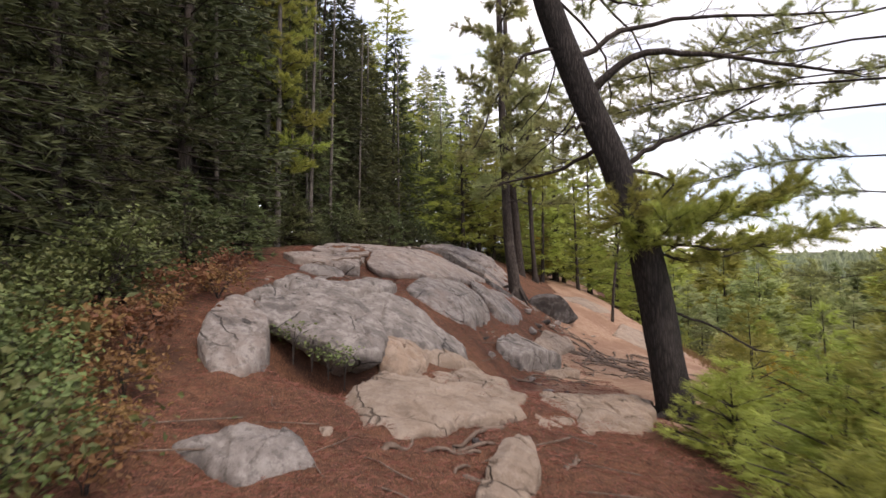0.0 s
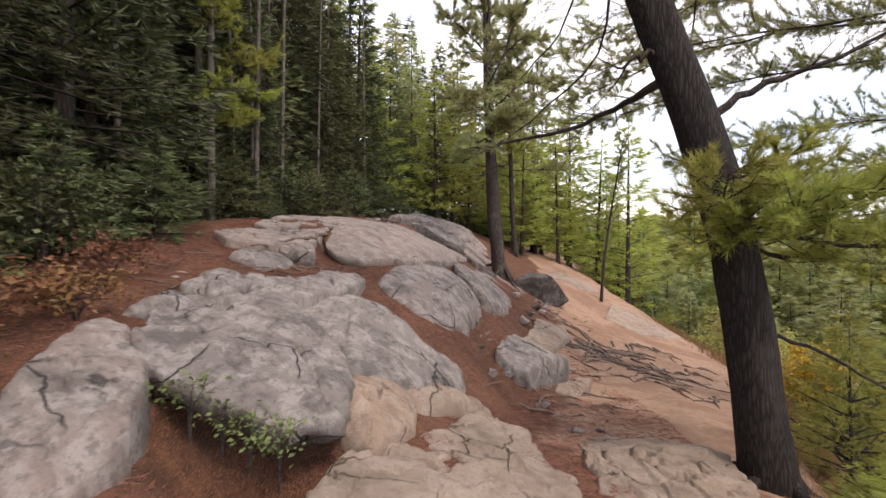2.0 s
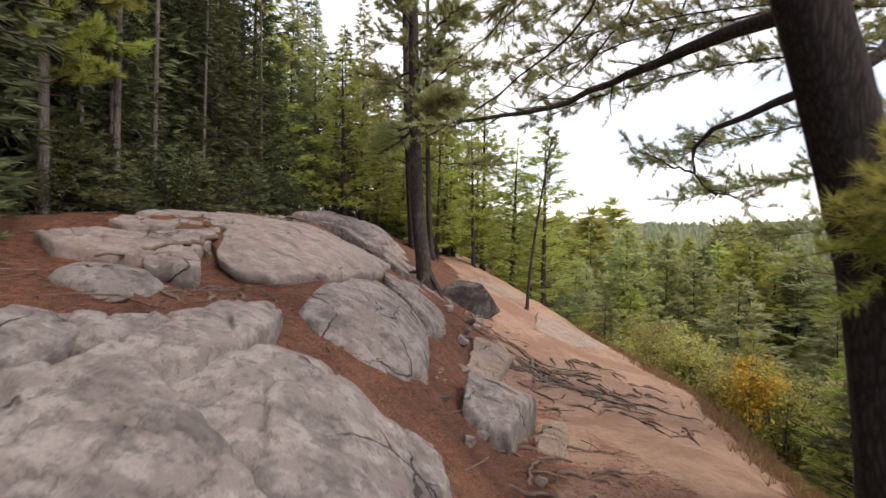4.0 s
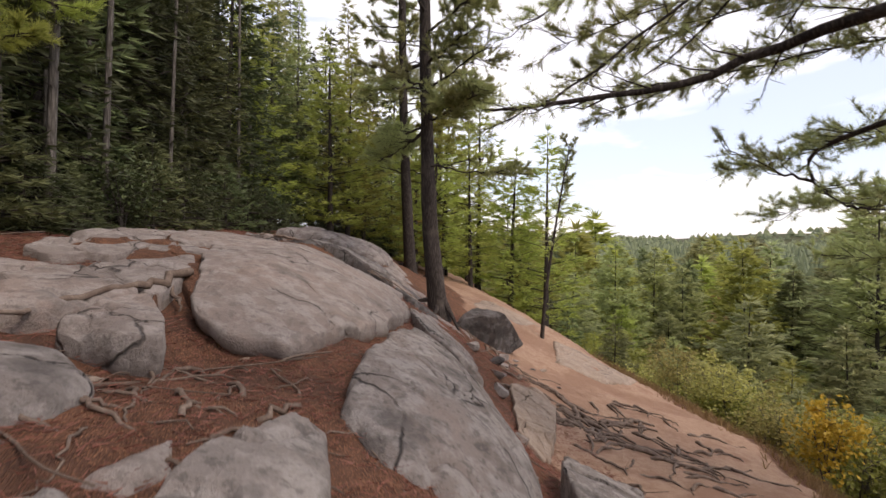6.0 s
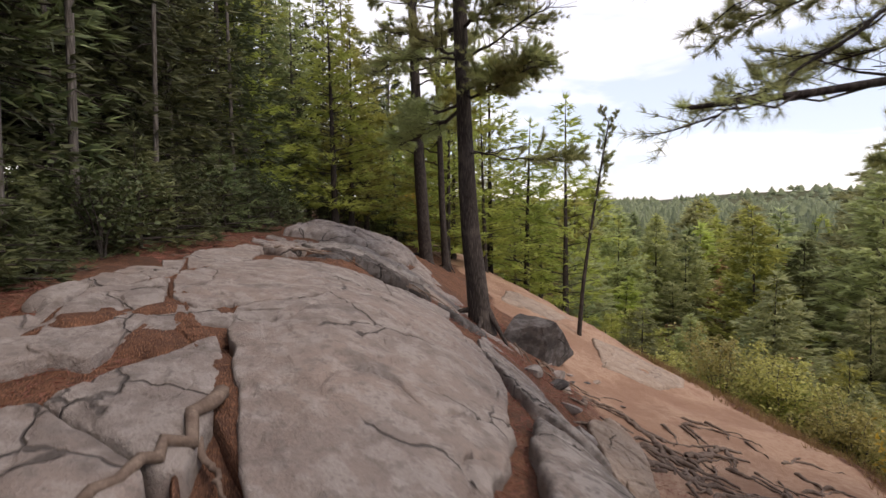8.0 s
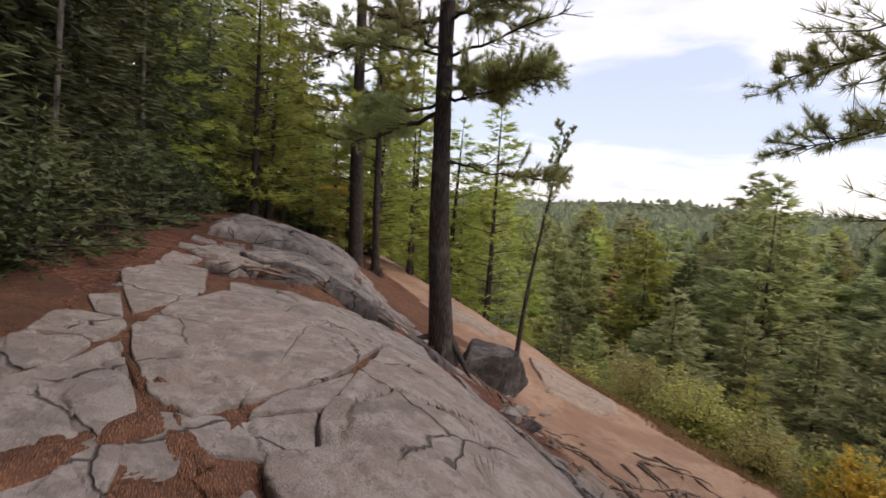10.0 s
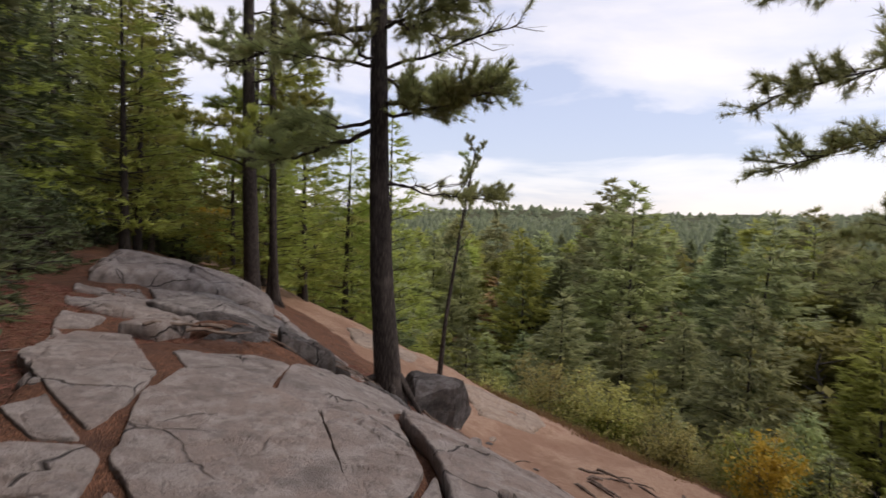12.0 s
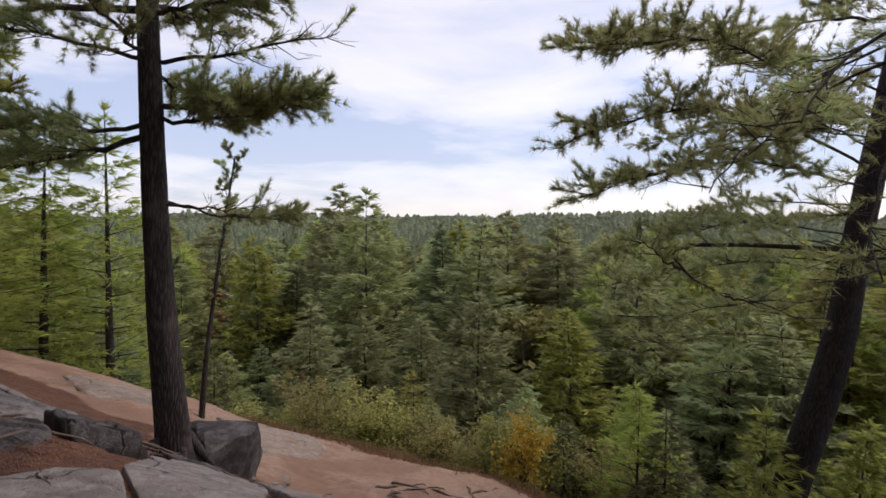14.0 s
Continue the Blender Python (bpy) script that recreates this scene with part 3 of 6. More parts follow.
slab([(-3.2, 19.2), (-3.05, 20.25), (-2.9, 21.2), (-2.45, 20.4), (-2.75, 19.4), (-2.95, 18.5)], lift=0.08)
slab([(0.75, 22.2), (1.5, 21.6), (2.3, 22.0), (2.7, 21.2), (3.2, 21.3), (2.6, 22.6), (1.8, 23.2), (1.0, 23.3)], lift=0.02, depth=0.5, edge=0.12)
slab([(-2.88, 14.98), (-2.68, 15.33), (-2.24, 15.9), (-2.13, 15.5), (-2.1, 14.82), (-2.14, 14.42), (-2.25, 14.44)], lift=0.13, dome=0.02, depth=0.5, edge=0.04, rough=0.6, label="flat grey gneiss plate beside a needle-filled joint")
slab([(-3.45, 14.8), (-3.06, 14.95), (-2.86, 14.93), (-2.27, 14.38), (-2.26, 14.14), (-2.4, 13.86), (-2.7, 13.6), (-3.3, 13.55), (-3.7, 14.0)], lift=0.13, dome=0.03, depth=0.5, edge=0.05, rough=0.6, label="flat grey gneiss plate ending at a bare root")
slab([(-3.6, 15.95), (-3.35, 16.35), (-2.75, 16.5), (-2.3, 16.5), (-2.3, 16.25), (-2.8, 15.72), (-3.3, 15.35), (-3.6, 15.5)], lift=0.125, dome=0.01, depth=0.4, edge=0.04, rough=0.6, label="flat grey gneiss plate above a strip of soil")
slab([(-3.7, 16.6), (-3.5, 17.5), (-3.3, 18.6), (-3.2, 17.9), (-3.35, 16.9), (-3.4, 16.45)], lift=0.08, rough=0.6)
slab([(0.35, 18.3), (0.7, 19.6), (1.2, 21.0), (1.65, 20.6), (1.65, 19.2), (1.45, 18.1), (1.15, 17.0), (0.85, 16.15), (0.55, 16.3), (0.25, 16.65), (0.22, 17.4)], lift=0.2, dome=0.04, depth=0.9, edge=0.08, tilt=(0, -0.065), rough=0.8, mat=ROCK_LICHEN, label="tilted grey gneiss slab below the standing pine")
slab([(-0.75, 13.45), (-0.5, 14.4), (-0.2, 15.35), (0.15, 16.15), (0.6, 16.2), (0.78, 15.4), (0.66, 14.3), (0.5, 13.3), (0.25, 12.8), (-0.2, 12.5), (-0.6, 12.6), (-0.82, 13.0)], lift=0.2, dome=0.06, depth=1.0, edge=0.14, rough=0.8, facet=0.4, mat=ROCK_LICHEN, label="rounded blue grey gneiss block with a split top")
slab([(-2.34, 13.3), (-2.26, 13.8), (-2.1, 14.02), (-1.88, 13.6), (-1.76, 13.12), (-1.98, 13.1)], lift=0.2, dome=0.0, depth=0.36, edge=0.03, under=0.2, rough=0.8, grow=1.05, label="broken gneiss block undercut below a bare root")
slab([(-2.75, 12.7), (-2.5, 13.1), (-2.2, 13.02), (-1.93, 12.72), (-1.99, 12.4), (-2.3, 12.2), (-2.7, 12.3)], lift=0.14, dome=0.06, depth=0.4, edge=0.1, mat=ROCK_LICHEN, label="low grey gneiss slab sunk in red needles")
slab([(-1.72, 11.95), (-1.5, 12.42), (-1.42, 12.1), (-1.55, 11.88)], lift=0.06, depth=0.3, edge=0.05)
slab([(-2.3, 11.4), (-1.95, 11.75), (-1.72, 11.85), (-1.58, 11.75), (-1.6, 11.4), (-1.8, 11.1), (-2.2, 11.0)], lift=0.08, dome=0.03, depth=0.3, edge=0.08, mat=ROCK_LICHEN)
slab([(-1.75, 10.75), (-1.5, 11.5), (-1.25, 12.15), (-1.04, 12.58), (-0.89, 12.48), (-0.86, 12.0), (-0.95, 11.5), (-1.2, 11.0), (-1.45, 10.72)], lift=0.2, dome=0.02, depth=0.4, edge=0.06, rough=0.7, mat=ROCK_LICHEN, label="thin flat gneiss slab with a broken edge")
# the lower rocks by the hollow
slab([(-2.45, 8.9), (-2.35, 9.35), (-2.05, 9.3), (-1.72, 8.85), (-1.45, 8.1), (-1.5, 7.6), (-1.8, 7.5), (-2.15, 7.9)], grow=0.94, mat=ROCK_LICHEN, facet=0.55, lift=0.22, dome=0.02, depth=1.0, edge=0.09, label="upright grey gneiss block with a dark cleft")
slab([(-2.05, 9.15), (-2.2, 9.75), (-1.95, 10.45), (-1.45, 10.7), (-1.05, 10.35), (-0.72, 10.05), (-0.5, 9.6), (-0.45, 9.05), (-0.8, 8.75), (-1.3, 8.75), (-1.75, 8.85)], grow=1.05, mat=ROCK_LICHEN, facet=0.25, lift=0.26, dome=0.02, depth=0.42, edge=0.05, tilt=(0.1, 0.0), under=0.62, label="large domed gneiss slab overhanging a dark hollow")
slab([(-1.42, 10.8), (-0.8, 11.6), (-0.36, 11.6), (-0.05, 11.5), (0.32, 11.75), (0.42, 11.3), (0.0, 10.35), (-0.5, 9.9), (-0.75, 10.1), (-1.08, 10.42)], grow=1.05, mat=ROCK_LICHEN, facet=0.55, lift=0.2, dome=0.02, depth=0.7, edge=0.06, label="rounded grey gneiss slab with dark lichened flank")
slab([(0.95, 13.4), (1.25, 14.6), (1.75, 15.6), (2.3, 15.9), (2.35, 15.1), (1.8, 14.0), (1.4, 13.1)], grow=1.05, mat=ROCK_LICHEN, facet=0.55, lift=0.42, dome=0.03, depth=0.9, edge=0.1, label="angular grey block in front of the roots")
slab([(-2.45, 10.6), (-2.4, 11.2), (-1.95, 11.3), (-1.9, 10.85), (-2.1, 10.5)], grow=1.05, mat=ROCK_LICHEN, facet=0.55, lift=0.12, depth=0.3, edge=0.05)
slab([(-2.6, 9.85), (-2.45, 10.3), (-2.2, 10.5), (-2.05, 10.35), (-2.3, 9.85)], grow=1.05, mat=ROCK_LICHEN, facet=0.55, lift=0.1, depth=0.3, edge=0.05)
slab([(-0.62, 9.75), (-0.38, 10.0), (0.0, 10.3), (0.05, 9.6), (-0.2, 9.15), (-0.48, 9.3)], grow=1.05, facet=0.55, lift=0.1, depth=0.4, edge=0.08, mat=ROCK_TAN)
slab([(-0.5, 8.3), (-0.3, 9.1), (0.17, 9.75), (0.6, 10.7), (1.05, 10.6), (1.25, 9.3), (1.25, 8.3), (0.5, 7.5), (-0.4, 6.8), (-0.9, 7.2)], grow=1.05, facet=0.55, lift=0.1, dome=0.05, depth=0.35, edge=0.08, mat=ROCK_TAN, label="flat tan gneiss slab trodden bare")
slab([(-0.3, 10.05), (0.15, 10.75), (0.5, 11.3), (0.85, 11.2), (0.5, 10.75), (0.05, 10.0)], grow=1.05, facet=0.55, lift=0.1, depth=0.4, edge=0.08, mat=ROCK_TAN)
slab([(1.9, 11.8), (2.7, 12.5), (3.3, 12.4), (3.4, 11.6), (3.1, 10.4), (2.7, 9.0), (2.0, 7.4), (1.5, 7.0), (1.45, 9.0)], grow=1.05, facet=0.55, lift=0.12, dome=0.02, depth=0.5, edge=0.06, mat=ROCK_TAN, label="rounded tan gneiss slab at the trail's edge")
slab([(1.7, 13.4), (2.5, 15.0), (2.8, 15.2), (2.5, 14.2), (1.95, 13.1)], grow=1.05, facet=0.55, lift=0.12, depth=0.4, edge=0.08, mat=ROCK_TAN)
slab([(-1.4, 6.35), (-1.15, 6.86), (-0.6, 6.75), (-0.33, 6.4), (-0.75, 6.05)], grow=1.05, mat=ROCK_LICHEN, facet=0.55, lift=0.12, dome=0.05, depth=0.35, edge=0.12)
slab([(0.85, 6.2), (1.05, 7.2), (1.3, 7.8), (1.32, 6.7), (1.15, 6.1)], grow=1.05, facet=0.55, lift=0.1, depth=0.35, edge=0.05, mat=ROCK_TAN)
# broken ledges beside the standing pine
slab([(0.4, 21.0), (0.9, 21.9), (1.5, 22.0), (1.35, 21.2), (0.8, 20.6)], lift=0.08, depth=0.6, edge=0.06, mat=ROCK_DARK, label="dark broken gneiss ledge by the pine")
slab([(-0.5, 21.2), (-0.1, 21.8), (0.45, 21.7), (0.2, 21.0)], lift=0.14, depth=0.5, edge=0.05, mat=ROCK_DARK, label="dark broken gneiss ledge by the pine")
slab([(-1.5, 21.7), (-1.0, 22.2), (-0.4, 22.1), (-0.7, 21.6)], lift=0.2, depth=0.5, edge=0.05, mat=ROCK_DARK, label="dark broken gneiss ledge by the pine")
slab([(-1.0, 20.35), (-0.75, 21.1), (-0.25, 21.5), (-0.1, 20.9), (-0.45, 20.25)], lift=0.3, dome=0.02, depth=0.5, edge=0.05, under=0.3, mat=ROCK_DARK, facet=0.4, label="dark broken gneiss ledge over needle litter")
slab([(-1.75, 20.5), (-1.35, 20.9), (-1.0, 20.7), (-1.15, 20.3), (-1.5, 20.1)], lift=0.22, dome=0.02, depth=0.4, edge=0.05, under=0.3, mat=ROCK_DARK, facet=0.4, label="dark broken gneiss ledge over needle litter")
slab([(-2.4, 21.0), (-2.0, 21.5), (-1.5, 21.4), (-1.7, 20.95), (-2.1, 20.7)], lift=0.17, dome=0.02, depth=0.4, edge=0.05, under=0.2, facet=0.3, label="thin broken gneiss ledge over needle litter")
# pale worn bedrock on the trail
slab([(5.2, 24.0), (6.0, 26.0), (7.0, 25.6), (8.3, 25.0), (7.4, 23.9), (6.2, 23.3)], lift=0.05, depth=0.4, edge=0.1, mat=ROCK_TAN, label="pale tan bedrock worn bare on the trail", rough=0.7)
slab([(3.6, 27.0), (4.6, 29.4), (5.8, 29.0), (6.2, 27.4), (5.0, 26.6)], lift=0.05, depth=0.4, edge=0.1, mat=ROCK_TAN, label="pale tan bedrock worn bare on the trail", rough=0.7)

boulder("boulder", (2.9, 22.7, 1.05), (1.75, 1.15, 0.9), 25, 17, label="dark lichened boulder resting beside the pine")


# ---- trees ----
def tube(points, radii, sides=8, wobble=0.0, seed=0, cap=True):
    """A tapered limb along points."""
    P = np.array(points, float)
    n = len(P)
    T = np.gradient(P, axis=0)
    T /= np.linalg.norm(T, axis=1)[:, None] + 1e-9
    ref = np.array([0.0, 0.0, 1.0]) if abs(T[:, 2]).mean() < 0.8 else np.array([1.0, 0.0, 0.0])
    A = np.cross(T, ref)
    A /= np.linalg.norm(A, axis=1)[:, None] + 1e-9
    B = np.cross(T, A)
    th = np.linspace(0, 2 * np.pi, sides, endpoint=False)
    R = np.array(radii, float)[:, None] * np.ones((1, sides))
    if wobble:
        R = R * (1 + wobble * fbm(np.cos(th)[None] * 1.5 + 0 * R, np.sin(th)[None] * 1.5 + 0 * R, P[:, 2:3] * 0.9 + P[:, :1] * 0.9, 1.3, 3, seed))
    V = P[:, None] + R[..., None] * (np.cos(th)[None, :, None] * A[:, None] + np.sin(th)[None, :, None] * B[:, None])
    F = []
    for r in range(n - 1):
        for k in range(sides):
            F.append((r * sides + k, r * sides + (k + 1) % sides, (r + 1) * sides + (k + 1) % sides, (r + 1) * sides + k))
    if cap:
        F.append(tuple(range((n - 1) * sides, n * sides)))
    return V.reshape(-1, 3), F


class Bits:
    """Gathers pieces into one mesh."""

    def __init__(self):
        self.v, self.f, self.n = [], [], 0

    def add(self, verts, faces):
        self.v.append(np.asarray(verts, float))
        if isinstance(faces, list):
            self.f += [tuple(i + self.n for i in f) for f in faces]
        else:
            self.f += (faces + self.n).tolist()
        self.n += len(verts)

    def mesh(self, name, mat, smooth=True):
        return mesh_of(name, np.vstack(self.v), self.f, mat, smooth)


def smooth_path(points, n):
    """A rounded path through points."""
    P = np.array(points, float)
    s = np.linspace(0, len(P) - 1, len(P))
    u = np.linspace(0, len(P) - 1, n)
    Q = np.stack([np.interp(u, s, P[:, k]) for k in range(3)], -1)
    for _ in range(max(1, n // len(P) // 2)):
        Q[1:-1] = 0.5 * Q[1:-1] + 0.25 * (Q[:-2] + Q[2:])
    return Q


def blades(rng, P, D, k, length, width, spread, droop=0.0, flat=1.0):
    """k narrow needles or sprays at each place P, fanned about its direction D: triangles."""
    n = len(P)
    P, D = np.repeat(P, k, 0), np.repeat(D, k, 0)
    d = D + rng.normal(size=(n * k, 3)) * spread
    d[:, 2] = d[:, 2] * flat - droop
    d /= np.linalg.norm(d, axis=1)[:, None] + 1e-9
    side = np.cross(d, rng.normal(size=(n * k, 3)))
    side /= np.linalg.norm(side, axis=1)[:, None] + 1e-9
    L = (length * (0.6 + 0.8 * rng.random(n * k)))[:, None]
    W = (width * (0.7 + 0.6 * rng.random(n * k)))[:, None]
    root = P + d * L * 0.05
    V = np.stack([root - side * W * 0.5, root + side * W * 0.5, P + d * L], 1).reshape(-1, 3)
    return V, np.arange(n * k * 3).reshape(-1, 3)


def leaves(rng, P, size, tilt=0.6):
    """A small leaf at each place P: two triangles folded on the rib."""
    n = len(P)
    d = rng.normal(size=(n, 3))
    d[:, 2] *= 0.4
    d[:, 2] -= 0.25
    d /= np.linalg.norm(d, axis=1)[:, None]
    s = np.cross(d, [0, 0, 1.0] + rng.normal(size=(n, 3)) * tilt)
    s /= np.linalg.norm(s, axis=1)[:, None] + 1e-9
    up = np.cross(s, d)
    L = (size * (0.6 + 0.8 * rng.random(n)))[:, None]
    V = np.stack([P, P + d * L * 0.5 + s * L * 0.32 + up * L * 0.1, P + d * L, P + d * L * 0.5 - s * L * 0.32 + up * L * 0.1], 1).reshape(-1, 3)
    i = np.arange(n)[:, None] * 4
    return V, np.vstack([i + [0, 1, 2], i + [0, 2, 3]])


def conifer_meshes(seed, height, radius, first, whorl, per, step, k, length, width, droop, rise, shape=0.8, trunk_r=0.13, bark=BARK, leaf=FIR, gap=0.0, sides=7, dead=0, flat=0.75):
    """Trunk and crown of a conifer that stands at the origin. first: height of the lowest live branch; rise: how far branches climb; droop: how far sprays hang."""
    rng = np.random.default_rng(seed)
    lean = rng.normal(size=2) * 0.012 * height
    hs = np.linspace(0, 1, 14)
    line = np.stack([lean[0] * hs ** 2, lean[1] * hs ** 2, hs * height - 0.3 * (hs == 0)], -1)
    wood = Bits()
    wood.add(*tube(line, trunk_r * (1 - hs * 0.93) * (1 + 0.35 * np.exp(-hs * 30)), sides, 0.1, seed))
    crown = Bits()
    z = first
    P_all, D_all = [], []
    if dead:
        for _ in range(dead):
            h = rng.uniform(0.12 * height, first + 1)
            a, L = rng.uniform(0, 2 * np.pi), rng.uniform(0.3, 1.1) * min(1, radius)
            o = np.array([np.interp(h, line[:, 2], line[:, 0]), np.interp(h, line[:, 2], line[:, 1]), h])
            e = o + np.array([np.cos(a) * L, np.sin(a) * L, rng.uniform(-0.25, 0.1)])
            wood.add(*tube([o, (o + e) / 2 + rng.normal(size=3) * 0.05, e], [0.014, 0.009, 0.004], 3))
    while z < height * 0.985:
        f = (z - first) / (height - first)
        full = radius * ((1 - f) ** shape) * (0.55 + 0.45 * min(1, f * 5 + 0.3))
        turn = rng.uniform(0, 2 * np.pi)
        for b in range(per):
            if rng.random() < gap:
                continue
            a = turn + 2 * np.pi * b / per + rng.normal() * 0.25
            L = full * rng.uniform(0.6, 1.15)
            if L < 0.08:
                continue
            t = np.linspace(0, 1, 5)
            out = np.array([np.cos(a), np.sin(a)])
            up = rise * L * (t ** 1.4) * (0.4 + 0.9 * f) - droop * L * t ** 1.6 * (1 - 0.7 * f)
            o = np.array([np.interp(z, line[:, 2], line[:, 0]), np.interp(z, line[:, 2], line[:, 1])])
            zz = z + rng.normal() * whorl * 0.38
            line_b = np.column_stack([o[0] + out[0] * L * t, o[1] + out[1] * L * t, zz + up])
            if L > 0.5 * radius:
                wood.add(*tube(line_b[::4], np.array([0.018, 0.006]) * (0.6 + L * 0.35), 3, cap=False))
            m = max(2, int(L / step))
            u = rng.uniform(0.22, 1.0, m) ** 0.8
            pos = np.stack([np.interp(u, t, line_b[:, q]) for q in range(3)], -1)
            sidew = np.array([-out[1], out[0], 0.0])
            off = rng.normal(size=m) * 0.16 * L * (0.5 + u * 0.6)
            pos = pos + sidew * off[:, None] + np.array([0, 0, 1]) * (rng.normal(size=m) * 0.03 * L - abs(off) * droop * 0.3)[:, None]
            dirs = np.column_stack([np.tile(out, (m, 1)), np.full(m, 0.15 * rise)]) + sidew * (np.sign(off) * 0.55)[:, None]
            P_all.append(pos)
            D_all.append(dirs)
        z += whorl * rng.uniform(0.7, 1.3) * (1 - 0.35 * f)
    tip = np.array([[line[-1, 0], line[-1, 1], height - 0.05]])
    P_all.append(np.repeat(tip, 4, 0))
    D_all.append(np.tile([[0, 0, 1.0]], (4, 1)))
    crown.add(*blades(rng, np.vstack(P_all), np.vstack(D_all), k, length, width, 0.42, droop * 0.35, flat))
    return wood.mesh("trunk", bark), crown.mesh("crown", leaf, False)


def tree_thing(name, meshes, label, category="tree", group=""):
    root = tagged(new(name), label, category, group)
    part("trunk", meshes[0], root)
    part("crown", meshes[1], root)
    return root


def broadleaf_meshes(seed, height, radius, count, size, bark, leaf, stems=1, trunk_r=0.05):
    rng = np.random.default_rng(seed)
    wood, crown, tips = Bits(), Bits(), []
    for s in range(stems):
        a = rng.uniform(0, 2 * np.pi)
        spread = radius * (0.15 if stems == 1 else 0.55)
        hs = np.linspace(0, 1, 7)
        h = height * rng.uniform(0.75, 1.0)
        line = np.stack([np.cos(a) * spread * hs ** 1.3, np.sin(a) * spread * hs ** 1.3, hs * h - 0.2 * (hs == 0)], -1) + rng.normal(size=(7, 3)) * 0.02 * height * hs[:, None]
        wood.add(*tube(line, trunk_r * (1 - 0.85 * hs), 6, 0.08, seed))
        for _ in range(int(16 / stems) + 5):
            f = rng.uniform(0.25, 0.98)
            o = np.array([np.interp(f, hs, line[:, q]) for q in range(3)])
            b = rng.uniform(0, 2 * np.pi)
            L = radius * rng.uniform(0.5, 1.0) * np.sin(np.pi * min(1, 0.2 + f * 0.78)) ** 0.7
            e = o + np.array([np.cos(b) * L, np.sin(b) * L, rng.uniform(0.1, 0.7) * L])
            m = (o + e) / 2 + rng.normal(size=3) * 0.08 * L
            wood.add(*tube([o, m, e], [trunk_r * 0.35, trunk_r * 0.2, trunk_r * 0.07], 4, cap=False))
            tips += [(m, L * 0.35), (e, L * 0.45), ((m + e) / 2, L * 0.35)]
    w = np.array([max(0.05, t[1]) for t in tips])
    pick = rng.choice(len(tips), count, p=w / w.sum())
    pos = np.array([tips[i][0] for i in pick]) + rng.normal(size=(count, 3)) * np.array([tips[i][1] for i in pick])[:, None] * 0.55
    pos[:, 2] = np.maximum(pos[:, 2], 0.1)
    crown.add(*leaves(rng, pos, size))
    return wood.mesh("trunk", bark), crown.mesh("crown", leaf, False)


def scatter(kinds, places, group, rng, lo=0.8, hi=1.2, sink=0.0):
    """Copies of the kinds at the places; the first of each kind is moved to a place itself."""
    for n, (x, y) in enumerate(places):
        kind = kinds[n % len(kinds)]
        s = rng.uniform(lo, hi) * (0.82 if "uphill" in group and y > 31 else 1.0)
        m = pose(x, y, float(ground(x, y)) - sink, rng.uniform(-2, 2), rng.uniform(-2, 2), rng.uniform(0, 360)) @ Matrix.Diagonal((s * rng.uniform(0.9, 1.1), s * rng.uniform(0.9, 1.1), s, 1))
        if not kind.get("placed"):
            kind.matrix_basis = m
            kind["placed"] = 1
            tagged(kind, group=group)
        else:
            made = copy_thing(kind, m)
            made.matrix_basis = m
    for kind in kinds:
        if "placed" in kind:
            del kind["placed"]


def dart(rng, count, inside, box, apart, tries=40000):
    """Places thrown at random inside a stretch of the plan, kept apart."""
    out = []
    for _ in range(tries):
        x, y = rng.uniform(box[0], box[1]), rng.uniform(box[2], box[3])
        if inside(x, y) and all((x - a) ** 2 + (y - b) ** 2 > apart ** 2 for a, b in out):
            out.append((x, y))
            if len(out) >= count:
                break
    return out


FOREST_Y = [-8, 2, 6, 9, 12, 15, 18, 22, 26, 32, 40, 60]
FOREST_X = [-2.8, -3.2, -3.5, -3.9, -4.0, -5.2, -4.6, -4.4, -3.6, -1.6, 2.6, 9.0]


def forest_edge(y):
    """Where the wood begins on the uphill side."""
    return float(np.interp(y, FOREST_Y, FOREST_X))


def brink(y):
    """Where the open trail drops into the valley."""
    return float(np.interp(y, [-8, 6, 10, 13, 17, 20, 24, 27, 33, 46, 70], [4.4, 4.4, 4.9, 6.3, 8.0, 9.2, 9.8, 9.4, 8.6, 9.6, 12.0]))


rng = np.random.default_rng(11)

# the dark wood uphill
dense = dict(whorl=0.3, per=7, k=5, shape=0.75)
wood_front = [
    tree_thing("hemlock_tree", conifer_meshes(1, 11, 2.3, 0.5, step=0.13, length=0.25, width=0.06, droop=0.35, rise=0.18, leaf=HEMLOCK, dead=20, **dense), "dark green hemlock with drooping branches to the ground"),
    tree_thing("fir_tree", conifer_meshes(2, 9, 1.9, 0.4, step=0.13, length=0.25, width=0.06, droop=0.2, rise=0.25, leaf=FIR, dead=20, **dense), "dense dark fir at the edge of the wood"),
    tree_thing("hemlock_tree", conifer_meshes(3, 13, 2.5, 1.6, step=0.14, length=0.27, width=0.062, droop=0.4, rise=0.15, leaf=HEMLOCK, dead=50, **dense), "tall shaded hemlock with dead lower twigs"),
]
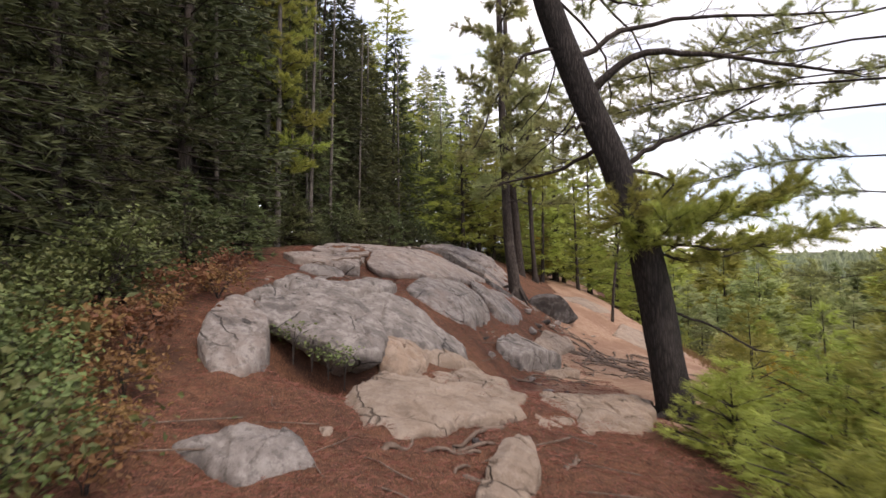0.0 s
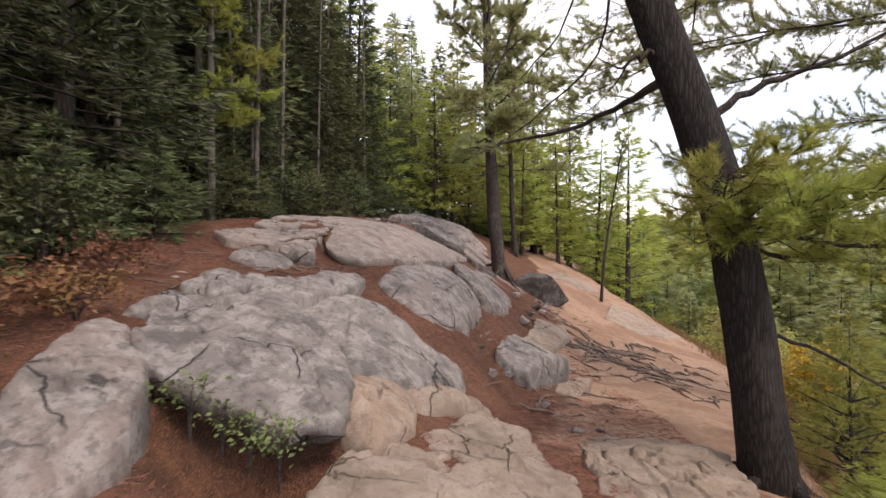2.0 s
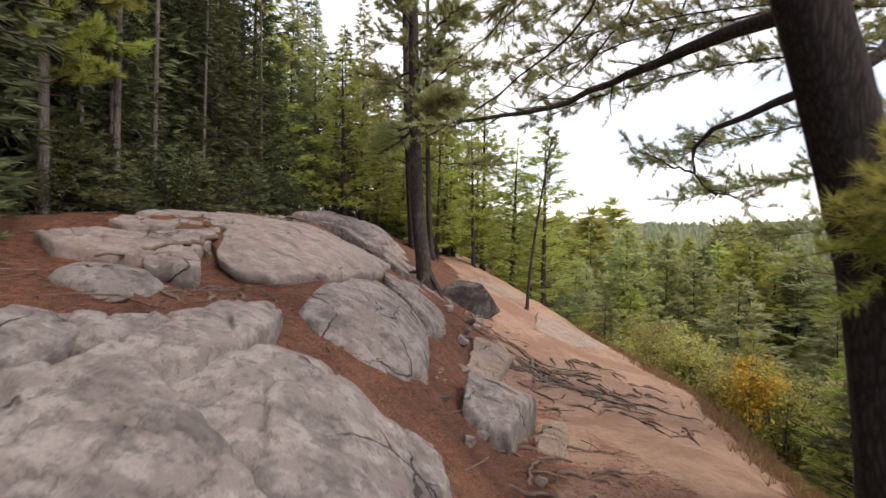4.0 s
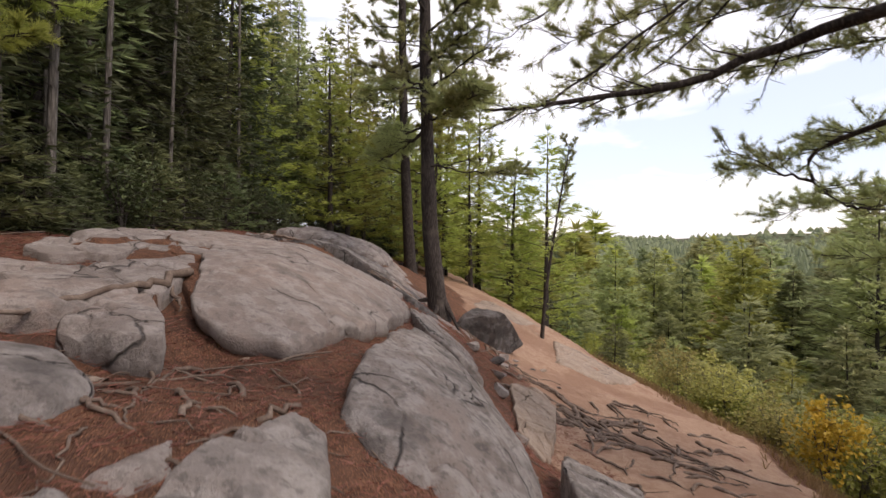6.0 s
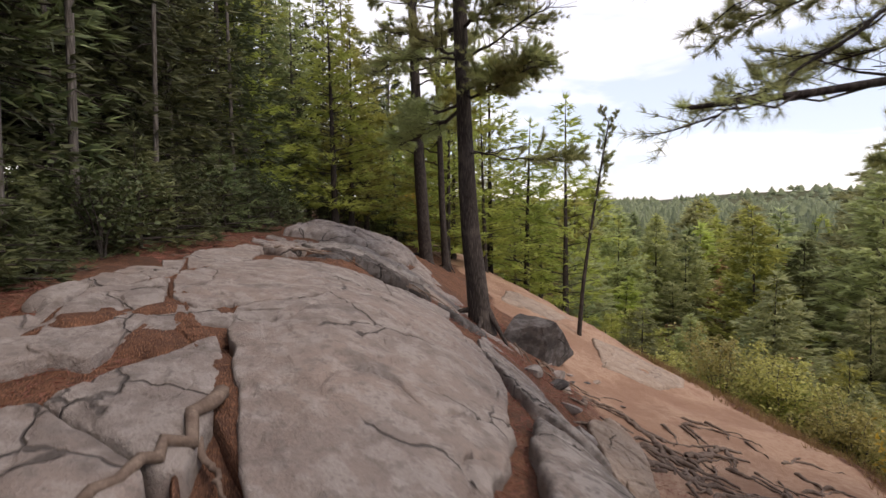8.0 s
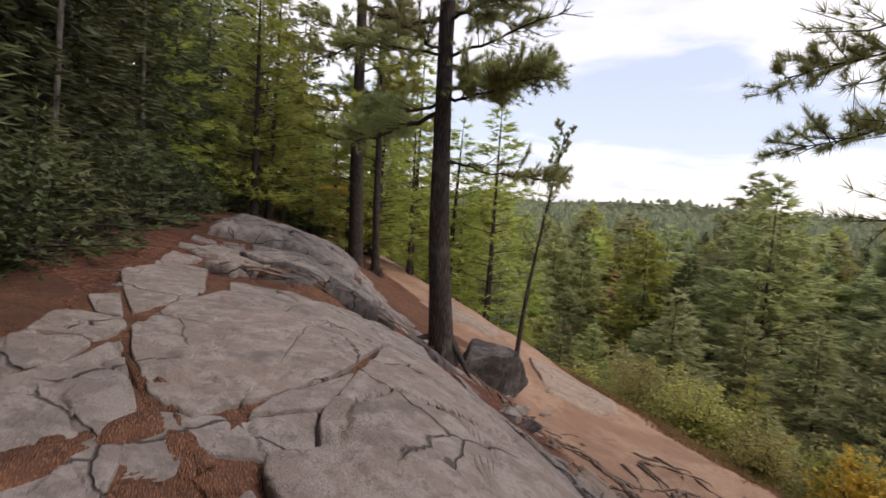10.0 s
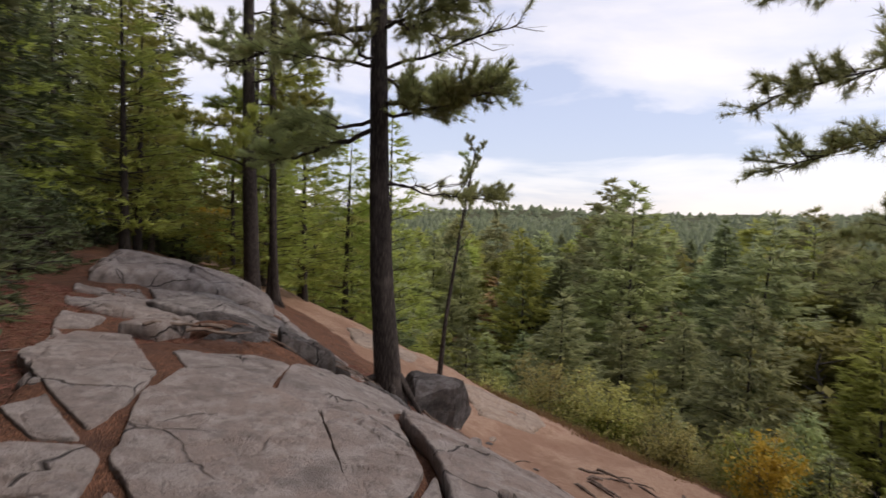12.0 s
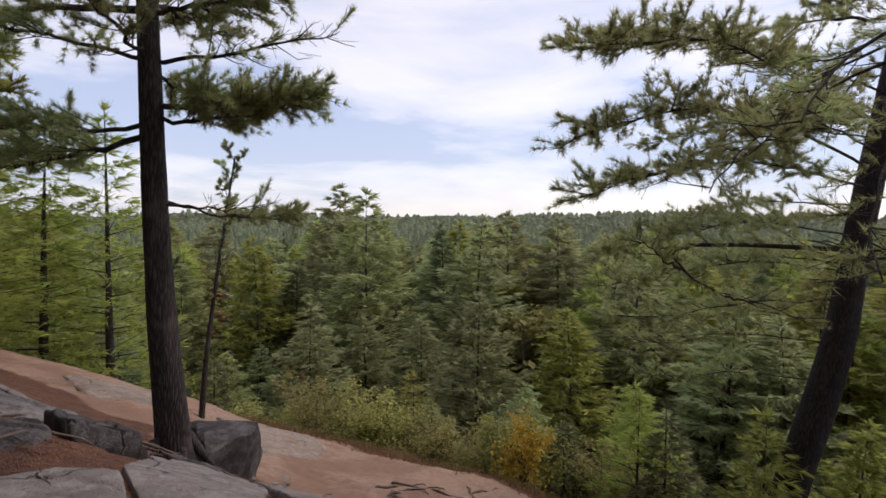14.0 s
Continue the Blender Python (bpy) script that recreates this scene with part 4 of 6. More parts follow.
wood_back = [
    tree_thing("fir_tree", conifer_meshes(5, 13, 2.2, 2.4, 0.45, 6, 0.2, 4, 0.42, 0.085, 0.25, 0.2, leaf=PINE_DULL, bark=BARK_GREY, dead=40), "slender fir in the shade of the wood"),
    tree_thing("pine_tree", conifer_meshes(6, 16, 2.5, 4.0, 0.6, 6, 0.2, 5, 0.42, 0.08, 0.1, 0.35, leaf=PINE, bark=BARK_GREY, dead=50), "tall white pine in the wood"),
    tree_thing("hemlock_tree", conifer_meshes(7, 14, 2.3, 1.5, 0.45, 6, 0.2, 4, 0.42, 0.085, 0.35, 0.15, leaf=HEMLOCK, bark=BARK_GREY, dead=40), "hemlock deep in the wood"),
]
front = [(forest_edge(y) - rng.uniform(0.9, 1.8), y) for y in np.arange(3.0, 60, 1.6)]
front = [p for n, p in enumerate(front) if p[1] > 4 and (p[1] < 36 or n % 2)]
front += [(forest_edge(y) - rng.uniform(3.2, 4.2), y) for y in np.arange(4.5, 34, 2.1)]
wood_nearest = [
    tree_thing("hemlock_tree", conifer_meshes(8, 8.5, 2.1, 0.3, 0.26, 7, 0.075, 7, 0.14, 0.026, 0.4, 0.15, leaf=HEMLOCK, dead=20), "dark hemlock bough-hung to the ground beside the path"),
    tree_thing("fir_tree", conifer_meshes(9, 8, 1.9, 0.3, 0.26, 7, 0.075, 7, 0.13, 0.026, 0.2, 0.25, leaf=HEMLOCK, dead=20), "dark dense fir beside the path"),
]
scatter(wood_nearest, [p for p in front if p[1] < 13.5 and p[0] > forest_edge(p[1]) - 2.5], "trees of the uphill wood", rng, 0.95, 1.3, 0.05)
front = [p for p in front if not (p[1] < 13.5 and p[0] > forest_edge(p[1]) - 2.5)]
wood_light = [
    tree_thing("pine_tree", conifer_meshes(11, 11, 2.2, 0.8, 0.42, 7, 0.12, 6, 0.28, 0.05, 0.05, 0.35, leaf=PINE, bark=BARK_GREY, dead=15), "light green white pine at the edge of the wood"),
    tree_thing("fir_tree", conifer_meshes(12, 12, 2.1, 1.0, 0.36, 7, 0.12, 6, 0.26, 0.05, 0.2, 0.25, leaf=PINE_DULL, bark=BARK_GREY, dead=25), "dull green fir at the edge of the wood"),
]
lit = [p for n, p in enumerate(front) if p[1] > 28 and n % 2 == 0]
scatter(wood_light, lit, "trees of the uphill wood", rng, 0.75, 1.2, 0.05)
scatter(wood_front, [p for p in front if p not in lit], "trees of the uphill wood", rng, 0.75, 1.2, 0.05)
back = dart(rng, 120, lambda x, y: x < forest_edge(y) - (3.0 if y < 23 else 1.6) and x > forest_edge(y) - 22 and (y < 38 or (int(x * 7) + int(y * 5)) % 5 < 2), (-24, 8, -4, 62), 1.8)
scatter(wood_back, back, "trees of the uphill wood", rng, 0.8, 1.25, 0.05)

# bare poles that stand in the shade
pole_rng = np.random.default_rng(23)


def bare_pole(x, y, h, r):
    root = tagged(new("bare_trunk"), "thin grey dead trunk standing in the wood", "tree", "bare trunks in the wood")
    hs = np.linspace(0, 1, 8)
    lean = pole_rng.normal(size=2) * 0.25
    b = Bits()
    b.add(*tube(np.stack([lean[0] * hs, lean[1] * hs, h * hs - 0.2 * (hs == 0)], -1), r * (1 - 0.6 * hs), 7, 0.1, int(x * 9)))
    part("trunk", b.mesh("trunk", BARK_GREY), root)
    for _ in range(9):
        z, a, L = pole_rng.uniform(0.8, h * 0.9), pole_rng.uniform(0, 6.28), pole_rng.uniform(0.2, 0.7)
        o = np.array([lean[0] * z / h, lean[1] * z / h, z])
        c = Bits()
        e = o + [np.cos(a) * L, np.sin(a) * L, pole_rng.uniform(-0.3, 0.05)]
        c.add(*tube([o, (o + e) / 2 + pole_rng.normal(size=3) * 0.03, e], [0.012, 0.008, 0.003], 4))
        part("dead_branch", c.mesh("dead_branch", TWIG), root)
    root.matrix_basis = pose(x, y, float(ground(x, y)))
    return root


for x, y, h, r in ((-4.8, 16.3, 9, 0.09), (-4.75, 17.4, 8, 0.045), (-4.6, 18.2, 9, 0.07), (-4.9, 18.8, 8, 0.05), (-4.45, 19.6, 9, 0.06), (-5.2, 21.0, 8, 0.05), (-4.3, 22.6, 8, 0.05), (-4.6, 25.0, 9, 0.07), (-5.0, 13.6, 8, 0.06), (-3.6, 27.2, 9, 0.06)):
    bare_pole(x, y, h, r)

# young light green pines beyond the standing pair
trail_pines = [
    tree_thing("pine_tree", conifer_meshes(41, 7, 2.0, 0.5, 0.45, 6, 0.1, 7, 0.3, 0.04, 0.05, 0.35, leaf=PINE), "young light green white pine beside the trail"),
    tree_thing("pine_tree", conifer_meshes(42, 9, 2.3, 0.9, 0.5, 6, 0.11, 7, 0.32, 0.042, 0.05, 0.4, leaf=PINE, gap=0.1), "light green white pine beside the trail"),
]
scatter(trail_pines, [(2.9, 34.5), (5.0, 38.0), (2.2, 38.5), (7.2, 42.0), (4.6, 44.0), (8.8, 33.5), (9.6, 38.0), (10.5, 44), (7.0, 49), (3.2, 31.8), (-0.9, 31.0), (-0.2, 33.6), (0.6, 36.0), (5.3, 33.8), (4.3, 35.4), (6.4, 36.6), (7.6, 35.0)], "young pines beside the trail", rng, 0.75, 1.15, 0.05)

# the valley below
valley_near = [
    tree_thing("pine_tree", conifer_meshes(21, 14, 3.9, 1.2, 0.74, 9, 0.13, 6, 0.42, 0.125, 0.0, 0.5, leaf=PINE_DULL, bark=BARK, gap=0.08), "white pine in the valley with tiered boughs"),
    tree_thing("spruce_tree", conifer_meshes(22, 12, 2.2, 0.6, 0.36, 8, 0.12, 6, 0.38, 0.095, 0.25, 0.2, leaf=FIR_LIT), "narrow dark spruce in the valley"),
    tree_thing("pine_tree", conifer_meshes(23, 13, 4.1, 0.8, 0.76, 9, 0.13, 6, 0.42, 0.125, 0.05, 0.45, leaf=BLUE_PINE, gap=0.08), "bluish white pine in the valley with loose boughs"),
    tree_thing("pine_tree", conifer_meshes(24, 12, 3.5, 0.8, 0.68, 9, 0.13, 6, 0.42, 0.115, 0.05, 0.45, leaf=BLUE_PINE, gap=0.08), "dull bluish green pine in the valley"),
    tree_thing("maple_tree", broadleaf_meshes(25, 11, 3.0, 2600, 0.40, BARK_GREY, LEAF, 1, 0.12), "green broadleaved tree among the valley pines"),
    tree_thing("pine_tree", conifer_meshes(26, 13, 3.8, 1.0, 0.74, 9, 0.13, 6, 0.42, 0.125, 0.0, 0.5, leaf=PINE, bark=BARK, gap=0.07), "white pine in the valley with uneven boughs"),
    tree_thing("dying_tree", broadleaf_meshes(27, 10, 1.8, 1300, 0.32, BARK_GREY, LEAF_RUST, 1, 0.1), "thin tree with rusty leaves in the valley"),
]


def by_distance(places, lo, hi):
    """Trees lower on the slope near the brink, full grown further out."""
    return [(x, y, float(np.interp(x - brink(y), [2, 8, 18, 30], [0.32, 0.55, 0.95, 1.15])) * rng.uniform(lo, hi)) for x, y in places]


def scatter_sized(kinds, places, group):
    for n, (x, y, s) in enumerate(places):
        scatter_one(kinds[int(rng.integers(len(kinds)))], x, y, s, group)
    for k in kinds:
        if "placed" not in k:
            scatter_one(k, *places[0][:2], places[0][2], group)
        del k["placed"]


def scatter_one(kind, x, y, s, group):
    m = pose(x, y, float(ground(x, y)) - 0.1, rng.uniform(-2, 2), rng.uniform(-2, 2), rng.uniform(0, 360)) @ Matrix.Diagonal((s * rng.uniform(1.15, 1.45), s * rng.uniform(1.15, 1.45), s, 1))
    if "placed" in kind:
        copy_thing(kind, m).matrix_basis = m
    else:
        kind.matrix_basis = m
        kind["placed"] = 1
        tagged(kind, group=group)


near_places = dart(rng, 150, lambda x, y: x > brink(y) + 2.6 and np.hypot(x - 0, y - 12) < 60, (8, 60, -12, 66), 2.7)
scatter_sized(valley_near, by_distance(near_places, 0.6, 1.3), "trees of the valley")
valley_mid = [
    tree_thing("pine_tree", conifer_meshes(31, 15, 3.8, 1.6, 0.9, 6, 0.5, 5, 1.15, 0.32, 0.0, 0.45, leaf=PINE, gap=0.1, sides=5), "white pine far down the valley"),
    tree_thing("spruce_tree", conifer_meshes(32, 13, 2.4, 0.8, 0.75, 6, 0.42, 5, 0.85, 0.28, 0.2, 0.2, leaf=FIR_LIT, sides=5), "dark spruce far down the valley"),
    tree_thing("pine_tree", conifer_meshes(33, 14, 3.8, 1.2, 0.9, 6, 0.5, 5, 1.15, 0.32, 0.05, 0.45, leaf=PINE_DULL, gap=0.12, sides=5), "dull green pine far down the valley"),
    tree_thing("maple_tree", broadleaf_meshes(34, 12, 3.6, 430, 1.05, BARK_GREY, LEAF, 1, 0.12), "broadleaved tree far down the valley"),
]
mid_places = [(x, y, rng.uniform(0.7, 1.2)) for x, y in dart(rng, 240, lambda x, y: x > brink(y) + 8 and 58 < np.hypot(x, y - 12) < 170 and (x > 14 or y > 66), (8, 170, -30, 180), 4.8)]
scatter_sized(valley_mid, mid_places, "far trees of the valley")

def far_canopy():
    """The woods beyond, too many to count."""
    r = np.random.default_rng(5)
    n = 9000
    d = 150 + 2300 * r.random(n) ** 2.2
    a = np.radians(r.uniform(-15, 130, n))
    x, y = d * np.sin(a), 12 + d * np.cos(a)
    keep = x > 12
    x, y, d = x[keep], y[keep], d[keep]
    n = len(x)
    hills = np.clip((np.hypot(x, y) - 900) / 900, 0, 1) * 30 * (fbm(x, y, 0, 0.0011, 3, 21) + 0.25)
    z = ground(x, y) + hills
    h, w = r.uniform(6, 14, n) * (1 + d / 2600), r.uniform(2.0, 3.6, n) * (1 + d / 380)
    bits = Bits()
    tiers = 3
    for t in range(tiers):
        f0, f1 = t / tiers * 0.85, min(1, (t + 1.5) / tiers)
        k = 6
        th = np.linspace(0, 2 * np.pi, k, endpoint=False)[None] + r.uniform(0, 6, (n, 1))
        rad = w[:, None] * (1 - f0) * r.uniform(0.55, 1.15, (n, k))
        ring = np.stack([x[:, None] + rad * np.cos(th), y[:, None] + rad * np.sin(th), (z + h * f0)[:, None] + r.normal(size=(n, k)) * 0.5], -1)
        top = np.stack([x + r.normal(size=n) * 0.2, y + r.normal(size=n) * 0.2, z + h * f1], -1)[:, None]
        V = np.concatenate([ring, top], 1).reshape(-1, 3)
        i = np.arange(n)[:, None, None] * (k + 1)
        tri = np.stack([np.arange(k), (np.arange(k) + 1) % k, np.full(k, k)], -1)[None]
        bits.add(V, (i + tri).reshape(-1, 3))
    return tagged(new("distant_forest", bits.mesh("distant_forest", FAR_LEAF, False)), "endless mixed forest rolling to low blue hills", "forest", kind="stuff")


FAR_LEAF = leaf_material("distant_forest_green", (0.075, 0.09, 0.05), (0.17, 0.185, 0.095), 0.15)
far_canopy()


# ---- the standing and leaning pines ----
def twigs(rng, path, radius, start, density, reach, wood, P, D, flat=0.35, bare=0.0, lift=0.15):
    """Side twigs along a limb; gathers the places and ways of the needle tufts."""
    seg = np.linalg.norm(np.diff(path, axis=0), axis=1)
    s = np.concatenate([[0], np.cumsum(seg)])
    total = s[-1]
    for u in np.arange(start * total, total, 1 / density):
        u = min(total, u + rng.uniform(-0.5, 0.5) / density)
        o = np.array([np.interp(u, s, path[:, k]) for k in range(3)])
        d = np.array([np.interp(min(total, u + 0.1), s, path[:, k]) - np.interp(max(0, u - 0.1), s, path[:, k]) for k in range(3)])
        d /= np.linalg.norm(d) + 1e-9
        side = np.cross(d, [0, 0, 1.0])
        side /= np.linalg.norm(side) + 1e-9
        way = d * rng.uniform(0.4, 1.0) + side * rng.choice([-1, 1]) * rng.uniform(0.4, 1.1) + np.array([0, 0, 1.0]) * rng.normal(lift, flat)
        way /= np.linalg.norm(way)
        L = reach * rng.uniform(0.4, 1.1) * (1.1 - 0.5 * u / total)
        m = o + way * L * 0.55 + rng.normal(size=3) * 0.04 * L
        e = o + way * L + np.array([0, 0, 0.1 * L]) + rng.normal(size=3) * 0.06 * L
        wood.add(*tube([o, m, e], np.array([0.009, 0.006, 0.003]) * (0.6 + radius * 10), 4, cap=False))
        for f in (0.35, 0.6, 0.8):
            a = o + (e - o) * f
            b = a + (way + rng.normal(size=3) * 0.6) * L * 0.3
            wood.add(*tube([a, b], [0.004, 0.002], 3, cap=False))
            if rng.random() > bare:
                for g in (0.4, 0.7, 1.0):
                    P.append(a + (b - a) * g)
                    D.append((b - a) / (np.linalg.norm(b - a) + 1e-9) + np.array([0, 0, 0.35]))
        if rng.random() > bare:
            for f in (0.35, 0.5, 0.62, 0.74, 0.86, 0.95, 1.0):
                P.append(o + (e - o) * f)
                D.append(way + np.array([0, 0, 0.4]))


def limb(root, rng, points, radius, leaf, start=0.3, density=7, reach=0.55, bare=0.1, k=20, length=0.12, width=0.011, name="limb", bark=BARK, flat=0.35, lift=0.15):
    """One limb with its twigs, and under it the needles that it bears."""
    path = smooth_path(points, 14)
    path[1:-1] += rng.normal(size=(12, 3)) * 0.02
    wood, P, D = Bits(), [], []
    wood.add(*tube(path, np.linspace(radius, radius * 0.22, len(path)), 7, 0.12, int(radius * 1e4)))
    twigs(rng, path, radius, start, density, reach, wood, P, D, flat, bare, lift)
    ob = part(name, wood.mesh(name, bark), root)
    if P:
        b = Bits()
        b.add(*blades(rng, np.array(P), np.array(D), k, length, width, 0.55))
        part("needles", b.mesh("needles", leaf, False), ob)
    return ob


def pine_trunk(root, line, r0, r1, bark=BARK, seed=1):
    path = smooth_path(line, 26)
    f = np.linspace(0, 1, 26)
    b = Bits()
    b.add(*tube(path, (r0 + (r1 - r0) * f) * (1 + 0.35 * np.exp(-f * 26)), 20, 0.1, seed))
    part("trunk", b.mesh("trunk", bark), root)
    for k in range(5):
        a = seed + k * 1.26
        h = path[0]
        x, y = h[0] + np.cos(a) * r0 * 2.6, h[1] + np.sin(a) * r0 * 2.6
        c = Bits()
        g0 = float(soil(x, y))
        c.add(*tube(smooth_path([(h[0] + np.cos(a) * r0 * 0.5, h[1] + np.sin(a) * r0 * 0.5, h[2] + 0.5), (h[0] + np.cos(a) * r0 * 1.2, h[1] + np.sin(a) * r0 * 1.2, max(h[2] + 0.28, g0)), (x, y, g0 - 0.05)], 7), np.linspace(r0 * 0.4, r0 * 0.1, 7), 8, 0.1, k))
        part("root_flare", c.mesh("root_flare", bark), root)
    return path


def on(path, z):
    return np.array([np.interp(z, path[:, 2], path[:, k]) for k in range(3)])


def reach_out(o, way, length, rise, sag=0.0):
    """A limb's path from o: out along the plan direction, rising by rise and sagging in the middle."""
    w = np.array([way[0], way[1], 0.0])
    w /= np.linalg.norm(w)
    return [o, o + w * length * 0.35 + [0, 0, rise * 0.45 - sag], o + w * length * 0.7 + [0, 0, rise * 0.8 - sag * 0.6], o + w * length + [0, 0, rise]]


RIGHT, LEFT, NEAR, AWAY = (0.38, -0.92), (-0.38, 0.92), (-0.92, -0.38), (0.92, 0.38)


def standing_pine():
    """The upright pine beside the boulder."""
    r = np.random.default_rng(71)
    root = tagged(new("pine_tree"), "tall dark-barked pine standing on bedrock beside a boulder", "tree")
    path = pine_trunk(root, [(1.57, 22.2, 1.7), (1.45, 22.2, 2.8), (1.34, 22.2, 3.8), (1.25, 22.2, 5.5), (1.18, 22.2, 7.6), (1.06, 22.2, 14.0)], 0.225, 0.10, seed=3)
    for z, way, L, rise, sag, rad, dens, bare, start in (
            (7.6, LEFT, 3.4, -0.25, -0.15, 0.05, 7, 0.35, 0.25), (6.45, RIGHT, 2.0, 0.1, 0.05, 0.04, 16, 0.0, 0.1), (6.25, RIGHT, 1.7, 0.2, 0.05, 0.03, 14, 0.0, 0.2), (6.1, LEFT, 2.4, -0.45, 0.05, 0.045, 12, 0.05, 0.2), (6.2, LEFT, 2.0, 0.0, 0.05, 0.035, 12, 0.05, 0.3),
            (7.0, RIGHT, 2.3, 0.35, 0.1, 0.03, 6, 0.8, 0.3), (7.55, RIGHT, 1.6, 0.25, 0.0, 0.035, 14, 0.05, 0.2), (8.2, RIGHT, 2.4, 0.3, 0.0, 0.035, 12, 0.05, 0.3), (7.0, LEFT, 2.6, 0.5, 0.0, 0.03, 7, 0.3, 0.2),
            (7.0, NEAR, 1.3, 0.3, 0.0, 0.03, 8, 0.1, 0.2), (7.7, AWAY, 2.0, 0.3, 0.0, 0.035, 9, 0.1, 0.2), (6.9, AWAY, 1.6, -0.1, 0.0, 0.03, 9, 0.1, 0.2),
            (5.25, RIGHT, 1.2, -0.05, 0.0, 0.018, 5, 0.9, 0.4), (5.3, (0.8, -0.2), 2.2, -0.2, 0.05, 0.022, 9, 0.05, 0.45)):
        limb(root, r, reach_out(on(path, z), way, L, rise, sag), rad, PINE_DULL, start, dens * 2.0, 0.72, bare, 30, 0.1, 0.0075)
    for z in np.arange(8.7, 13.8, 0.42):
        a = r.uniform(0, 6.28)
        limb(root, r, reach_out(on(path, z), (np.cos(a), np.sin(a)), r.uniform(1.4, 2.6) * (1 - (z - 8.7) / 9), 0.4), 0.035, PINE_DULL, 0.2, 12, 0.6, 0.1, 18, 0.14, 0.014)
    return root


standing_pine()


def edge_pine():
    """The light green pine that reaches out of the dark wood."""
    r = np.random.default_rng(73)
    root = tagged(new("pine_tree"), "light green pine reaching out of the dark wood", "tree")
    path = pine_trunk(root, [(-5.5, 17.3, 3.5), (-5.45, 17.2, 6.0), (-5.4, 17.1, 9.0), (-5.4, 17.0, 12.0)], 0.12, 0.05, bark=BARK_GREY, seed=9)
    for z in np.arange(5.6, 11.6, 0.4):
        a = r.uniform(-1.6, 0.7)
        limb(root, r, reach_out(on(path, z), (np.cos(a), np.sin(a)), r.uniform(1.3, 2.1) * (1 - (z - 5.6) / 12), r.uniform(0.0, 0.4)), 0.028, PINE, 0.15, 11, 0.65, 0.03, 22, 0.12, 0.011)
    return root


edge_pine()


def far_standing_pine(line, r0, r1, seed, z0, z1, label):
    r = np.random.default_rng(seed)
    root = tagged(new("pine_tree"), label, "tree", "standing pines behind the ledge")
    path = pine_trunk(root, line, r0, r1, seed=seed)
    for z in np.arange(z0, z1, 0.42):
        a = r.uniform(0, 6.28)
        o = on(path, z)
        limb(root, r, reach_out(o, (np.cos(a), np.sin(a)), r.uniform(1.2, 2.9) * (1 - 0.4 * (z - z0) / (z1 - z0)), r.uniform(-0.1, 0.5)), 0.03, PINE if z < z0 + 2.2 else PINE_DULL, 0.25, 8, 0.7, 0.2, 18, 0.15, 0.018)
    return root


far_standing_pine([(2.05, 29.9, 1.9), (1.9, 29.7, 3.5), (1.7, 29.4, 6), (1.5, 29.0, 10), (1.4, 28.8, 15)], 0.235, 0.1, 81, 5.9, 14.5, "tall pine standing behind the rocky ledge")
far_standing_pine([(2.75, 30.1, 1.9), (2.6, 30.0, 4), (2.45, 29.8, 8), (2.4, 29.7, 14)], 0.13, 0.06, 83, 5.6, 13.5, "slender pine standing close to a thicker one")
far_standing_pine([(4.3, 36.5, 1.5), (4.3, 36.4, 5), (4.3, 36.2, 12)], 0.17, 0.06, 85, 5.0, 11.5, "pine standing beside the trail further on")


